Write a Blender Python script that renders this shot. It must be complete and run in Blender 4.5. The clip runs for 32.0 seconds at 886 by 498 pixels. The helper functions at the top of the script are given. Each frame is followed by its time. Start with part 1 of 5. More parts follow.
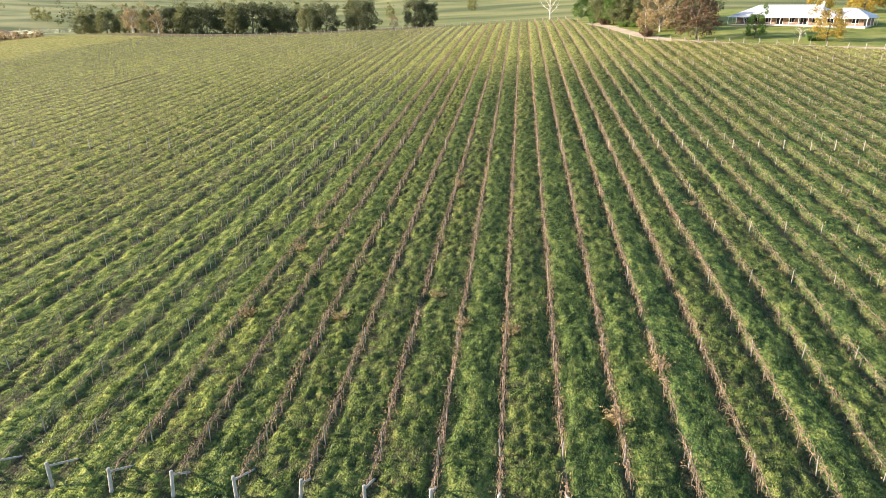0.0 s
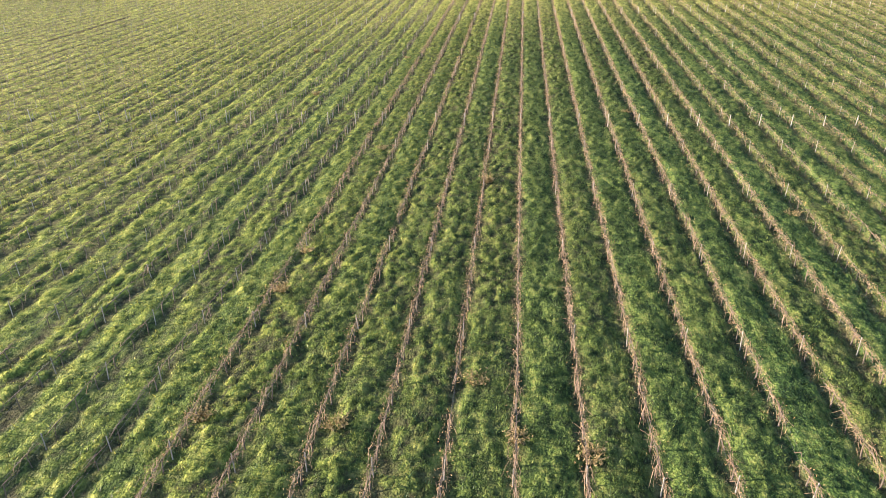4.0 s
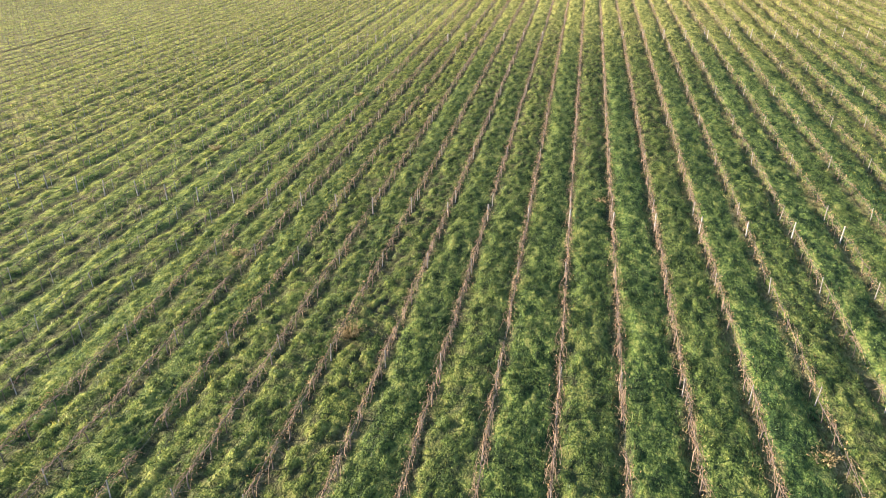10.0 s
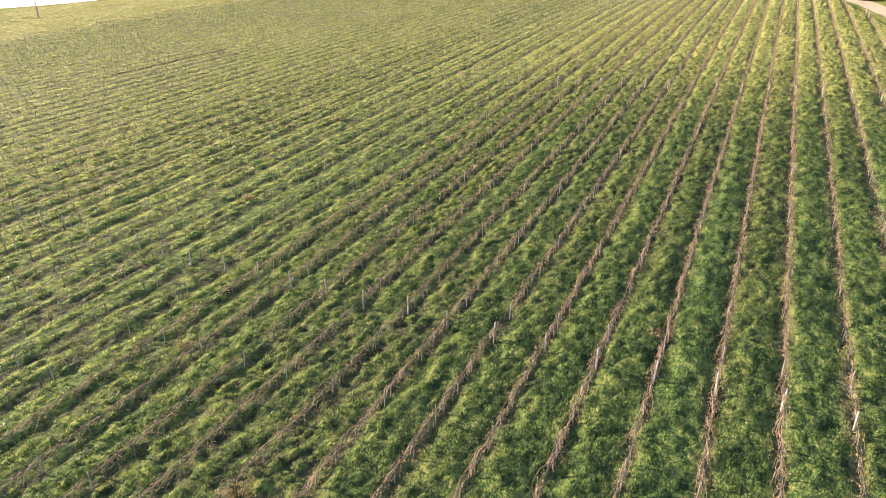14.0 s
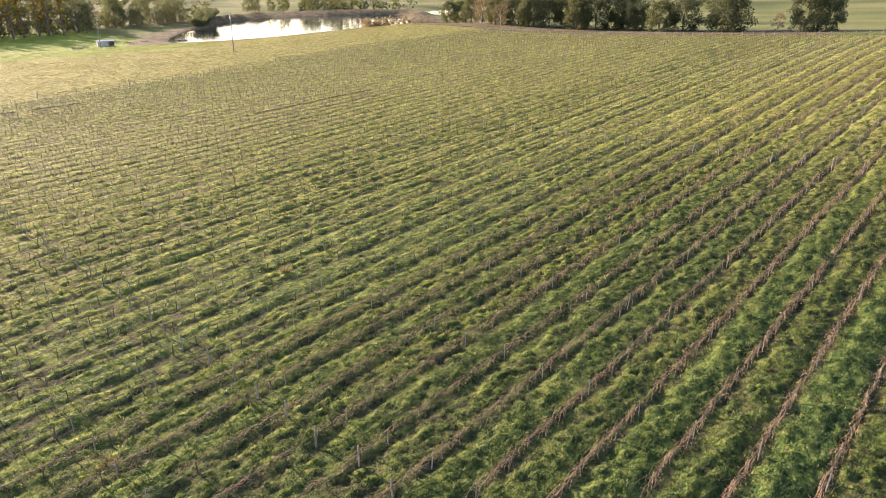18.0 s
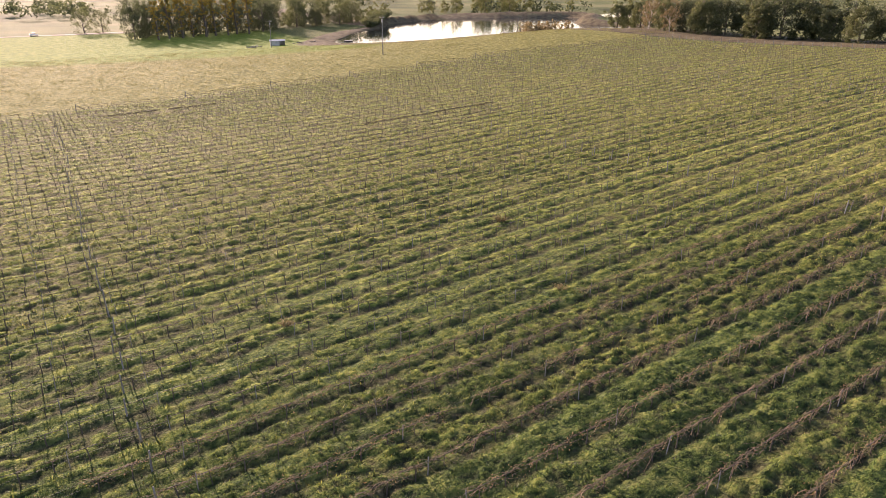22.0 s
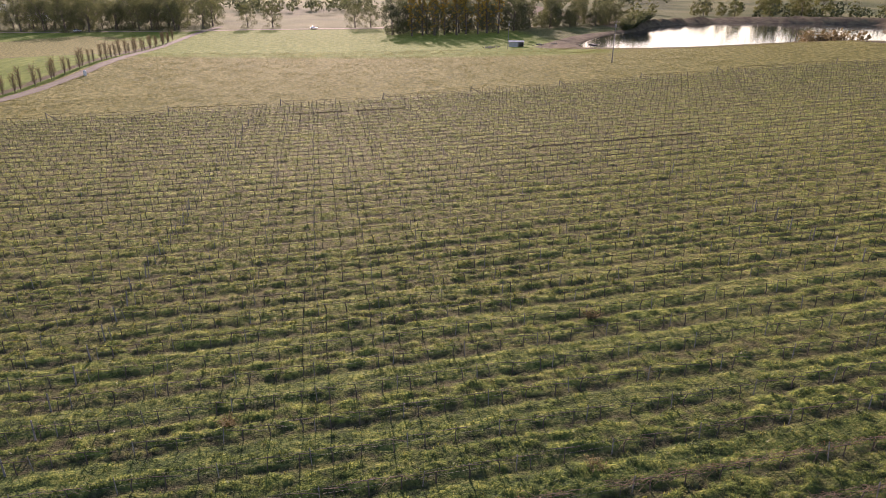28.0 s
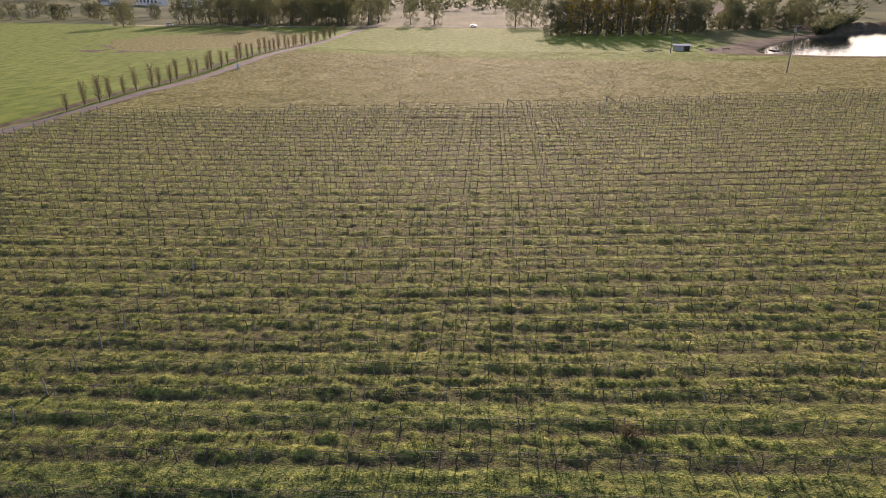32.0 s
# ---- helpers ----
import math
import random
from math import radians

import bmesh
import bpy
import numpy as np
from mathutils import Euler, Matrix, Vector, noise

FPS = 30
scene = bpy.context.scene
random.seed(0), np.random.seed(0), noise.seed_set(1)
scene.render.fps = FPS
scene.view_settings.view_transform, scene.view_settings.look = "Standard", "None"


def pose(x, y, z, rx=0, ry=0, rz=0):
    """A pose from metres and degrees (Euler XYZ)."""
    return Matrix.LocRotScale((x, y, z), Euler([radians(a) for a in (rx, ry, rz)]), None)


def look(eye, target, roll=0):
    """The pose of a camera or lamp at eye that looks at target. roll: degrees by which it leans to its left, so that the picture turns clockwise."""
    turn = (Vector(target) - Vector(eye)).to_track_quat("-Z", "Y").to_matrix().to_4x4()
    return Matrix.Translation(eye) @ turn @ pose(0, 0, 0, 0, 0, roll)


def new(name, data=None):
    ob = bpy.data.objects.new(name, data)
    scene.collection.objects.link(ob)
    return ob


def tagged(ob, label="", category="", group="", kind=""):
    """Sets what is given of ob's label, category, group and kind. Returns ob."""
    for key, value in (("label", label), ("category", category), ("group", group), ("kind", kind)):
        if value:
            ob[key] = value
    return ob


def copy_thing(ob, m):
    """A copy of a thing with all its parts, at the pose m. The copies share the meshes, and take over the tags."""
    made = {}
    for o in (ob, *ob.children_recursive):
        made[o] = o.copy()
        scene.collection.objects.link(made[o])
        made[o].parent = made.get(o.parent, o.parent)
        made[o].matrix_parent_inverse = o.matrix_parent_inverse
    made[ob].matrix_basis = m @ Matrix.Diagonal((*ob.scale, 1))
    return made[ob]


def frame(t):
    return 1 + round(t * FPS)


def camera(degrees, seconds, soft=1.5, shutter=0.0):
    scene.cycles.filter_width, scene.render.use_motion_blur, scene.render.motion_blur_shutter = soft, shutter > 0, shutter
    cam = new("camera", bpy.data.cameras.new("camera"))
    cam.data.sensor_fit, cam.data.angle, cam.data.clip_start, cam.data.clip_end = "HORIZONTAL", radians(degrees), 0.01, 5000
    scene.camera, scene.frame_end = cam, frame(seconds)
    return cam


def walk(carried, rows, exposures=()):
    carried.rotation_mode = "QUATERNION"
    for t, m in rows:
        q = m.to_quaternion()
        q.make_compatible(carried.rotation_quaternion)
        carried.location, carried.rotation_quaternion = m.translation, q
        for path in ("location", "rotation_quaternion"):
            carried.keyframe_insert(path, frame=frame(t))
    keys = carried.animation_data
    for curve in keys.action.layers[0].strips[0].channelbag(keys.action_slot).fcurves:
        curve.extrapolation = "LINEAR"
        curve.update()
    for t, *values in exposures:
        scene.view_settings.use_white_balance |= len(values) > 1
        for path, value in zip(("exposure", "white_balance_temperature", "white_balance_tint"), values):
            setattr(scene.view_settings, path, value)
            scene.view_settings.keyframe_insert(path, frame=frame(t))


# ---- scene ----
LENS = 68.50
PATH = [  # seconds, x, y, z, yaw to the left of +y, pitch, roll
    (0.0, -3.36, -82.97, 17.47, 7.83, -20.56, -0.21),
    (0.5, -4.34, -81.15, 17.51, 7.81, -20.52, -0.30),
    (1.0, -5.37, -79.26, 17.64, 7.75, -23.06, -0.05),
    (1.5, -6.05, -77.32, 17.80, 7.82, -26.75, -0.11),
    (2.0, -6.66, -75.22, 17.94, 7.80, -27.72, -0.16),
    (2.5, -7.03, -73.35, 17.93, 7.90, -26.37, -0.40),
    (3.0, -7.45, -71.09, 17.81, 7.82, -25.75, -0.37),
    (3.5, -7.63, -69.17, 17.94, 7.78, -25.78, -0.28),
    (5.5, -6.28, -61.02, 18.03, 7.72, -25.68, -0.12),
    (6.0, -5.61, -58.94, 18.25, 7.74, -25.85, -0.18),
    (6.5, -5.00, -57.06, 18.37, 7.65, -25.93, -0.22),
    (7.0, -4.19, -54.88, 18.54, 7.64, -26.08, -0.27),
    (7.5, -3.47, -53.00, 18.70, 7.56, -26.20, -0.22),
    (8.0, -2.56, -51.04, 18.85, 7.68, -26.22, -0.21),
    (8.5, -1.70, -49.23, 18.93, 8.46, -26.17, -0.15),
    (9.0, -0.79, -47.31, 19.11, 9.56, -26.17, -0.13),
    (9.5, 0.02, -45.56, 19.23, 11.01, -26.15, -0.06),
    (10.0, 0.89, -43.73, 19.44, 12.64, -26.19, 0.06),
    (10.5, 1.65, -42.02, 19.60, 14.17, -26.23, 0.10),
    (11.0, 2.50, -40.12, 19.73, 15.71, -26.27, 0.06),
    (11.5, 3.20, -38.46, 19.80, 17.15, -26.24, 0.11),
    (12.0, 3.90, -36.62, 19.94, 19.19, -26.28, 0.19),
    (12.5, 4.55, -34.96, 20.08, 21.07, -26.14, 0.26),
    (13.0, 5.18, -33.12, 20.19, 23.11, -25.66, 0.31),
    (13.5, 5.71, -31.42, 20.30, 25.02, -25.16, 0.37),
    (14.0, 6.21, -29.62, 20.40, 27.04, -24.59, 0.48),
    (14.5, 6.78, -27.77, 20.49, 29.19, -24.17, 0.36),
    (15.0, 7.20, -25.82, 20.61, 31.29, -23.62, 0.39),
    (15.5, 7.61, -23.98, 20.83, 33.40, -23.31, 0.17),
    (17.5, 9.40, -17.42, 22.23, 41.75, -22.26, 0.01),
    (18.0, 9.47, -15.46, 22.31, 43.82, -22.23, -0.07),
    (18.5, 9.45, -13.65, 22.40, 45.61, -22.22, -0.14),
    (19.0, 9.37, -11.74, 22.54, 47.26, -22.22, -0.15),
    (19.5, 9.23, -9.98, 22.64, 48.39, -22.19, -0.10),
    (20.0, 9.07, -8.07, 22.77, 49.61, -22.19, -0.07),
    (20.5, 8.77, -6.26, 22.81, 51.60, -22.20, -0.17),
    (21.0, 8.43, -4.40, 22.90, 55.15, -22.17, -0.12),
    (21.5, 8.09, -2.63, 22.98, 57.35, -22.15, -0.19),
    (22.0, 7.60, -0.80, 23.07, 58.91, -22.14, -0.16),
    (22.5, 7.07, 0.87, 23.12, 60.27, -22.14, -0.09),
    (23.0, 6.48, 2.72, 23.17, 61.78, -22.13, -0.10),
    (23.5, 5.92, 4.50, 23.26, 63.22, -22.14, -0.09),
    (24.0, 5.36, 6.29, 23.43, 64.77, -22.19, -0.09),
    (24.5, 4.52, 7.95, 23.33, 66.20, -22.16, -0.14),
    (25.0, 3.97, 9.64, 23.40, 67.66, -22.17, -0.12),
    (25.5, 3.47, 11.27, 23.51, 69.61, -22.19, -0.18),
    (27.5, -0.48, 17.18, 23.72, 79.24, -22.24, 0.08),
    (28.0, -1.67, 18.73, 23.72, 81.61, -22.25, 0.13),
    (28.5, -2.88, 20.07, 23.70, 83.67, -22.25, 0.12),
    (29.0, -4.17, 21.45, 23.68, 85.89, -22.26, 0.12),
    (29.5, -5.38, 22.69, 23.69, 87.86, -22.31, 0.20),
    (30.0, -6.72, 23.99, 23.67, 89.83, -22.34, 0.19),
    (30.5, -7.98, 25.15, 23.69, 91.45, -22.36, 0.21),
    (31.0, -9.42, 26.38, 23.67, 93.07, -22.37, 0.19),
    (31.5, -10.84, 27.48, 23.62, 94.58, -22.39, 0.16),
    (32.0, -12.31, 28.66, 23.61, 96.19, -22.43, 0.15),
]

cam = camera(LENS, 32.0, 0.75)


def aim(x, y, z, yaw, pitch, roll):
    return Matrix.Translation((x, y, z)) @ pose(0, 0, 0, 0, 0, yaw) @ pose(0, 0, 0, 90 + pitch) @ pose(0, 0, 0, 0, 0, roll)


EXPOSURES = [(0.0, 2.0, 6650, 16), (3.0, 2.12, 6650, 17), (9.0, 2.12, 6650, 17), (15.0, 2.04, 6950, 21), (20.0, 1.58, 7100, 31), (22.0, 1.36, 7050, 35), (25.0, 1.12, 6850, 37), (28.0, 0.86, 6620, 38), (32.0, 0.68, 6600, 37)]
walk(cam, [(t, aim(*row)) for t, *row in PATH], EXPOSURES)

# ---- the plan ----
ROW_GAP, ROW_FIRST, ROW_LEAN, ROW_SOUTH, ROW_NORTH = 2.95, 0.38, -0.024, -61.4, 192.0
VINE_GAP, WATER_LEVEL, COLUMN_LEAN = 1.64, -4.0, 0.04
LAKE, POND = (-392.0, 252.0), (-466.0, 520.0)

# ---- world, sun and sky ----
SUN_ELEVATION, SUN_WEST = 15.5, 92.0
world = bpy.data.worlds.new("sky")
scene.world = world
world.use_nodes = True
_sky = world.node_tree.nodes.new("ShaderNodeTexSky")
_sky.sky_type, _sky.sun_disc = "NISHITA", False
_sky.sun_elevation, _sky.sun_rotation = radians(SUN_ELEVATION), radians(-SUN_WEST)
_sky.air_density, _sky.dust_density = 1.0, 0.6
_back = world.node_tree.nodes["Background"]
_back.inputs["Strength"].default_value = 0.12
world.node_tree.links.new(_sky.outputs["Color"], _back.inputs["Color"])
_lamp = bpy.data.lights.new("sun", "SUN")
_lamp.energy, _lamp.angle, _lamp.color = 5.0, radians(0.6), (1.0, 0.86, 0.68)
sun = new("sun", _lamp)
_e, _a = radians(SUN_ELEVATION), radians(SUN_WEST)
sun.matrix_world = look((-math.sin(_a) * math.cos(_e) * 60, math.cos(_a) * math.cos(_e) * 60, math.sin(_e) * 60), (0, 0, 0))


# ---- materials ----
def surface(name, colours, scale=1.0, fine=12.0, rough=0.8, bump=0.3, metal=0.0, spread=0.0, leafy=0.0, stretch=(1, 1, 1), bump_scale=None, world_space=True, spec=0.3, lanes=0.0, lie=False):
    """A rough surface whose colour wanders between the given ones at two scales. spread: how far single pieces differ;
    leafy: the share of light that shines through; lie: blades shade as the turf lies that they stand on."""
    m = bpy.data.materials.new(name)
    m.use_nodes = True
    n, l = m.node_tree.nodes, m.node_tree.links
    bsdf, out = n["Principled BSDF"], n["Material Output"]
    geo = n.new("ShaderNodeNewGeometry")
    mapped = n.new("ShaderNodeMapping")
    mapped.inputs["Scale"].default_value = stretch
    if world_space:
        l.new(geo.outputs["Position"], mapped.inputs["Vector"])
    else:
        l.new(n.new("ShaderNodeTexCoord").outputs["Object"], mapped.inputs["Vector"])
    big, small = n.new("ShaderNodeTexNoise"), n.new("ShaderNodeTexNoise")
    for node, s, d in ((big, scale, 4), (small, fine, 5)):
        node.inputs["Scale"].default_value, node.inputs["Detail"].default_value = s, d
        l.new(mapped.outputs["Vector"], node.inputs["Vector"])
    add = n.new("ShaderNodeMath")
    add.operation = "MULTIPLY_ADD"
    l.new(small.outputs["Fac"], add.inputs[0])
    add.inputs[1].default_value = 0.6
    l.new(big.outputs["Fac"], add.inputs[2])
    last = add.outputs[0]
    if spread:
        more = n.new("ShaderNodeMath")
        more.operation = "MULTIPLY_ADD"
        l.new(geo.outputs["Random Per Island"], more.inputs[0])
        more.inputs[1].default_value = spread
        l.new(last, more.inputs[2])
        last = more.outputs[0]
    if lanes:
        place, lean, lane, flat, shift = n.new("ShaderNodeSeparateXYZ"), n.new("ShaderNodeMath"), n.new("ShaderNodeMath"), n.new("ShaderNodeMath"), n.new("ShaderNodeMath")
        l.new(geo.outputs["Position"], place.inputs["Vector"])
        lean.operation = lane.operation = shift.operation = "MULTIPLY_ADD"
        flat.operation = "FLOOR"
        l.new(place.outputs["Y"], lean.inputs[0])
        lean.inputs[1].default_value = -ROW_LEAN
        l.new(place.outputs["X"], lean.inputs[2])
        l.new(lean.outputs[0], lane.inputs[0])
        lane.inputs[1].default_value, lane.inputs[2].default_value = 1 / ROW_GAP, 500 - ROW_FIRST / ROW_GAP
        l.new(lane.outputs[0], flat.inputs[0])
        chance = n.new("ShaderNodeTexWhiteNoise")
        chance.noise_dimensions = "1D"
        l.new(flat.outputs[0], chance.inputs["W"])
        l.new(chance.outputs["Value"], shift.inputs[0])
        shift.inputs[1].default_value = lanes
        l.new(last, shift.inputs[2])
        last = shift.outputs[0]
    ramp = n.new("ShaderNodeValToRGB")
    l.new(last, ramp.inputs["Fac"])
    low, high = 0.5 + lanes * 0.3, 1.1 + spread * 0.9 + lanes * 0.7
    span = ramp.color_ramp.elements
    steps = len(colours) - 1
    for i, c in enumerate(colours):
        e = span[i] if i < 2 else span.new(1.0)
        e.color = (*c, 1)
    for i, e in enumerate(span):
        e.position = i / steps
    for i, c in enumerate(colours):
        span[i].color = (*c, 1)
    remap = n.new("ShaderNodeMapRange")
    remap.inputs["From Min"].default_value, remap.inputs["From Max"].default_value = low, high
    l.new(last, remap.inputs["Value"])
    l.new(remap.outputs["Result"], ramp.inputs["Fac"])
    l.new(ramp.outputs["Color"], bsdf.inputs["Base Color"])
    bsdf.inputs["Roughness"].default_value, bsdf.inputs["Metallic"].default_value = rough, metal
    bsdf.inputs["Specular IOR Level"].default_value = spec
    if bump:
        b = n.new("ShaderNodeBump")
        b.inputs["Strength"].default_value, b.inputs["Distance"].default_value = bump, bump_scale or 0.05
        l.new(small.outputs["Fac"], b.inputs["Height"])
        l.new(b.outputs["Normal"], bsdf.inputs["Normal"])
    turf = None
    if lie:
        turf = n.new("ShaderNodeAttribute")
        turf.attribute_name = "lie"
        l.new(turf.outputs["Vector"], bsdf.inputs["Normal"])
    if leafy:
        thin, mix = n.new("ShaderNodeBsdfTranslucent"), n.new("ShaderNodeMixShader")
        if turf:
            l.new(turf.outputs["Vector"], thin.inputs["Normal"])
        l.new(ramp.outputs["Color"], thin.inputs["Color"])
        mix.inputs["Fac"].default_value = leafy
        l.new(bsdf.outputs["BSDF"], mix.inputs[1])
        l.new(thin.outputs["BSDF"], mix.inputs[2])
        l.new(mix.outputs["Shader"], out.inputs["Surface"])
    return m


GRASS = surface("meadow_grass_blades", [(0.044, 0.086, 0.021), (0.115, 0.19, 0.04), (0.235, 0.305, 0.066), (0.45, 0.44, 0.13)], 0.25, 1.8, 0.6, 0, spread=0.45, leafy=0.3, stretch=(1.0, 0.5, 1), lanes=0.2, lie=True)
LUSH = surface("lush_blades", [(0.02, 0.05, 0.022), (0.044, 0.1, 0.033), (0.125, 0.2, 0.05), (0.33, 0.37, 0.105)], 0.3, 1.8, 0.5, 0, spread=0.45, leafy=0.3, stretch=(1.0, 0.5, 1), lanes=0.25, lie=True)
SPARSE_GRASS = surface("sparse_grass", [(0.1, 0.135, 0.03), (0.2, 0.24, 0.05), (0.33, 0.345, 0.08), (0.49, 0.45, 0.14)], 0.25, 1.8, 0.65, 0, spread=0.45, leafy=0.4, stretch=(1.0, 0.5, 1), lanes=0.2, lie=True)
PALE_GRASS = surface("thin_grass", [(0.1, 0.125, 0.03), (0.2, 0.225, 0.055), (0.33, 0.335, 0.085), (0.5, 0.45, 0.144)], 0.15, 1.5, 0.7, 0, spread=0.45, leafy=0.5, stretch=(1.0, 0.5, 1), lanes=0.2, lie=True)
DRY_GRASS = surface("dry_grass", [(0.12, 0.125, 0.03), (0.215, 0.21, 0.05), (0.34, 0.31, 0.09)], 0.06, 1.0, 0.8, 0, spread=0.6, leafy=0.42, lie=True)
STRAW = surface("straw", [(0.17, 0.125, 0.055), (0.3, 0.23, 0.11), (0.43, 0.35, 0.19)], 0.3, 2.0, 0.8, 0, spread=0.6, leafy=0.3)
STRAW_TURF = surface("straw_turf", [(0.15, 0.125, 0.05), (0.27, 0.22, 0.095), (0.4, 0.33, 0.165)], 0.3, 2.0, 0.8, 0, spread=0.6, leafy=0.3, lie=True)
CANE = surface("vine_cane", [(0.1, 0.066, 0.042), (0.2, 0.138, 0.088), (0.35, 0.255, 0.165)], 0.5, 6, 0.75, 0, spread=0.7)
DEAD_LEAF = surface("dead_leaf", [(0.17, 0.1, 0.045), (0.3, 0.195, 0.09), (0.42, 0.3, 0.155)], 0.4, 4, 0.8, 0, spread=0.8, leafy=0.3)
BARK = surface("vine_bark", [(0.06, 0.047, 0.036), (0.105, 0.083, 0.065), (0.155, 0.128, 0.105)], 1.0, 18, 0.9, 0.4, spread=0.4)
POST_WHITE = surface("weathered_white_timber", [(0.19, 0.18, 0.165), (0.28, 0.27, 0.245), (0.39, 0.375, 0.345)], 2.0, 14, 0.85, 0.3)
POST_GREY = surface("grey_timber", [(0.14, 0.13, 0.115), (0.23, 0.215, 0.19), (0.33, 0.31, 0.28)], 2.0, 14, 0.9, 0.3)
WIRE = surface("galvanised_wire", [(0.1, 0.1, 0.1), (0.17, 0.17, 0.17)], 1, 9, 0.6, 0, metal=0.5)
GUM_LEAF = surface("gum_leaves", [(0.06, 0.072, 0.03), (0.12, 0.135, 0.055), (0.2, 0.205, 0.085)], 0.2, 0.9, 0.6, 0, spread=0.6, leafy=0.5)
DARK_LEAF = surface("dark_leaves", [(0.042, 0.055, 0.027), (0.085, 0.102, 0.047), (0.145, 0.155, 0.068)], 0.2, 0.9, 0.6, 0, spread=0.6, leafy=0.5)
GREEN_LEAF = surface("green_leaves", [(0.042, 0.084, 0.017), (0.084, 0.154, 0.028), (0.14, 0.21, 0.042)], 0.3, 1.2, 0.6, 0, spread=0.6, leafy=0.3)
RED_LEAF = surface("maroon_leaves", [(0.045, 0.035, 0.019), (0.096, 0.064, 0.032), (0.16, 0.088, 0.048)], 0.3, 1.2, 0.6, 0, spread=0.6, leafy=0.25)
GOLD_LEAF = surface("golden_leaves", [(0.16, 0.12, 0.02), (0.3, 0.22, 0.035), (0.42, 0.31, 0.06)], 0.3, 1.2, 0.65, 0, spread=0.6, leafy=0.35)
WILLOW_LEAF = surface("willow_leaves", [(0.09, 0.1, 0.03), (0.16, 0.17, 0.05), (0.25, 0.24, 0.085)], 0.3, 1.2, 0.6, 0, spread=0.6, leafy=0.4)
TAN_LEAF = surface("tan_leaves", [(0.132, 0.099, 0.044), (0.242, 0.182, 0.083), (0.352, 0.275, 0.143)], 0.3, 1.2, 0.7, 0, spread=0.6, leafy=0.3)
TREE_BARK = surface("tree_bark", [(0.06, 0.05, 0.04), (0.12, 0.1, 0.08), (0.2, 0.17, 0.14)], 0.8, 6, 0.9, 0.4, world_space=False)
PALE_BARK = surface("pale_bark", [(0.3, 0.27, 0.23), (0.45, 0.41, 0.36), (0.58, 0.54, 0.48)], 0.8, 5, 0.8, 0.3, world_space=False)
TRACK = surface("gravel_track", [(0.06, 0.05, 0.034), (0.105, 0.09, 0.062), (0.165, 0.145, 0.1)], 0.5, 5, 0.95, 0.3, stretch=(0.4, 1.4, 1))
DRIVE = surface("sandy_drive", [(0.25, 0.2, 0.14), (0.33, 0.27, 0.19), (0.41, 0.34, 0.25)], 0.4, 5, 0.95, 0.3)
ROOF = surface("white_roof_steel", [(0.27, 0.285, 0.305), (0.33, 0.345, 0.365), (0.39, 0.405, 0.42)], 0.3, 4, 0.45, 0.05, spec=0.4)
TRIM = surface("white_paint", [(0.62, 0.61, 0.58), (0.75, 0.74, 0.71)], 0.6, 6, 0.5, 0.05)
BRICK = surface("brown_brick_wall", [(0.13, 0.085, 0.06), (0.21, 0.145, 0.105), (0.28, 0.2, 0.15)], 0.8, 9, 0.9, 0.3)
GLASS = surface("dark_glass", [(0.012, 0.014, 0.016), (0.025, 0.028, 0.03)], 1, 3, 0.08, 0, spec=0.6)
CONCRETE = surface("pale_concrete", [(0.3, 0.29, 0.27), (0.42, 0.41, 0.38), (0.5, 0.48, 0.45)], 0.7, 8, 0.9, 0.2)
SHED_TIN = surface("grey_shed_tin", [(0.3, 0.31, 0.32), (0.44, 0.45, 0.46), (0.56, 0.57, 0.57)], 0.4, 6, 0.5, 0.1, metal=0.4)
RUBBER = surface("black_rubber", [(0.012, 0.012, 0.012), (0.03, 0.03, 0.03)], 2, 12, 0.85, 0.1)


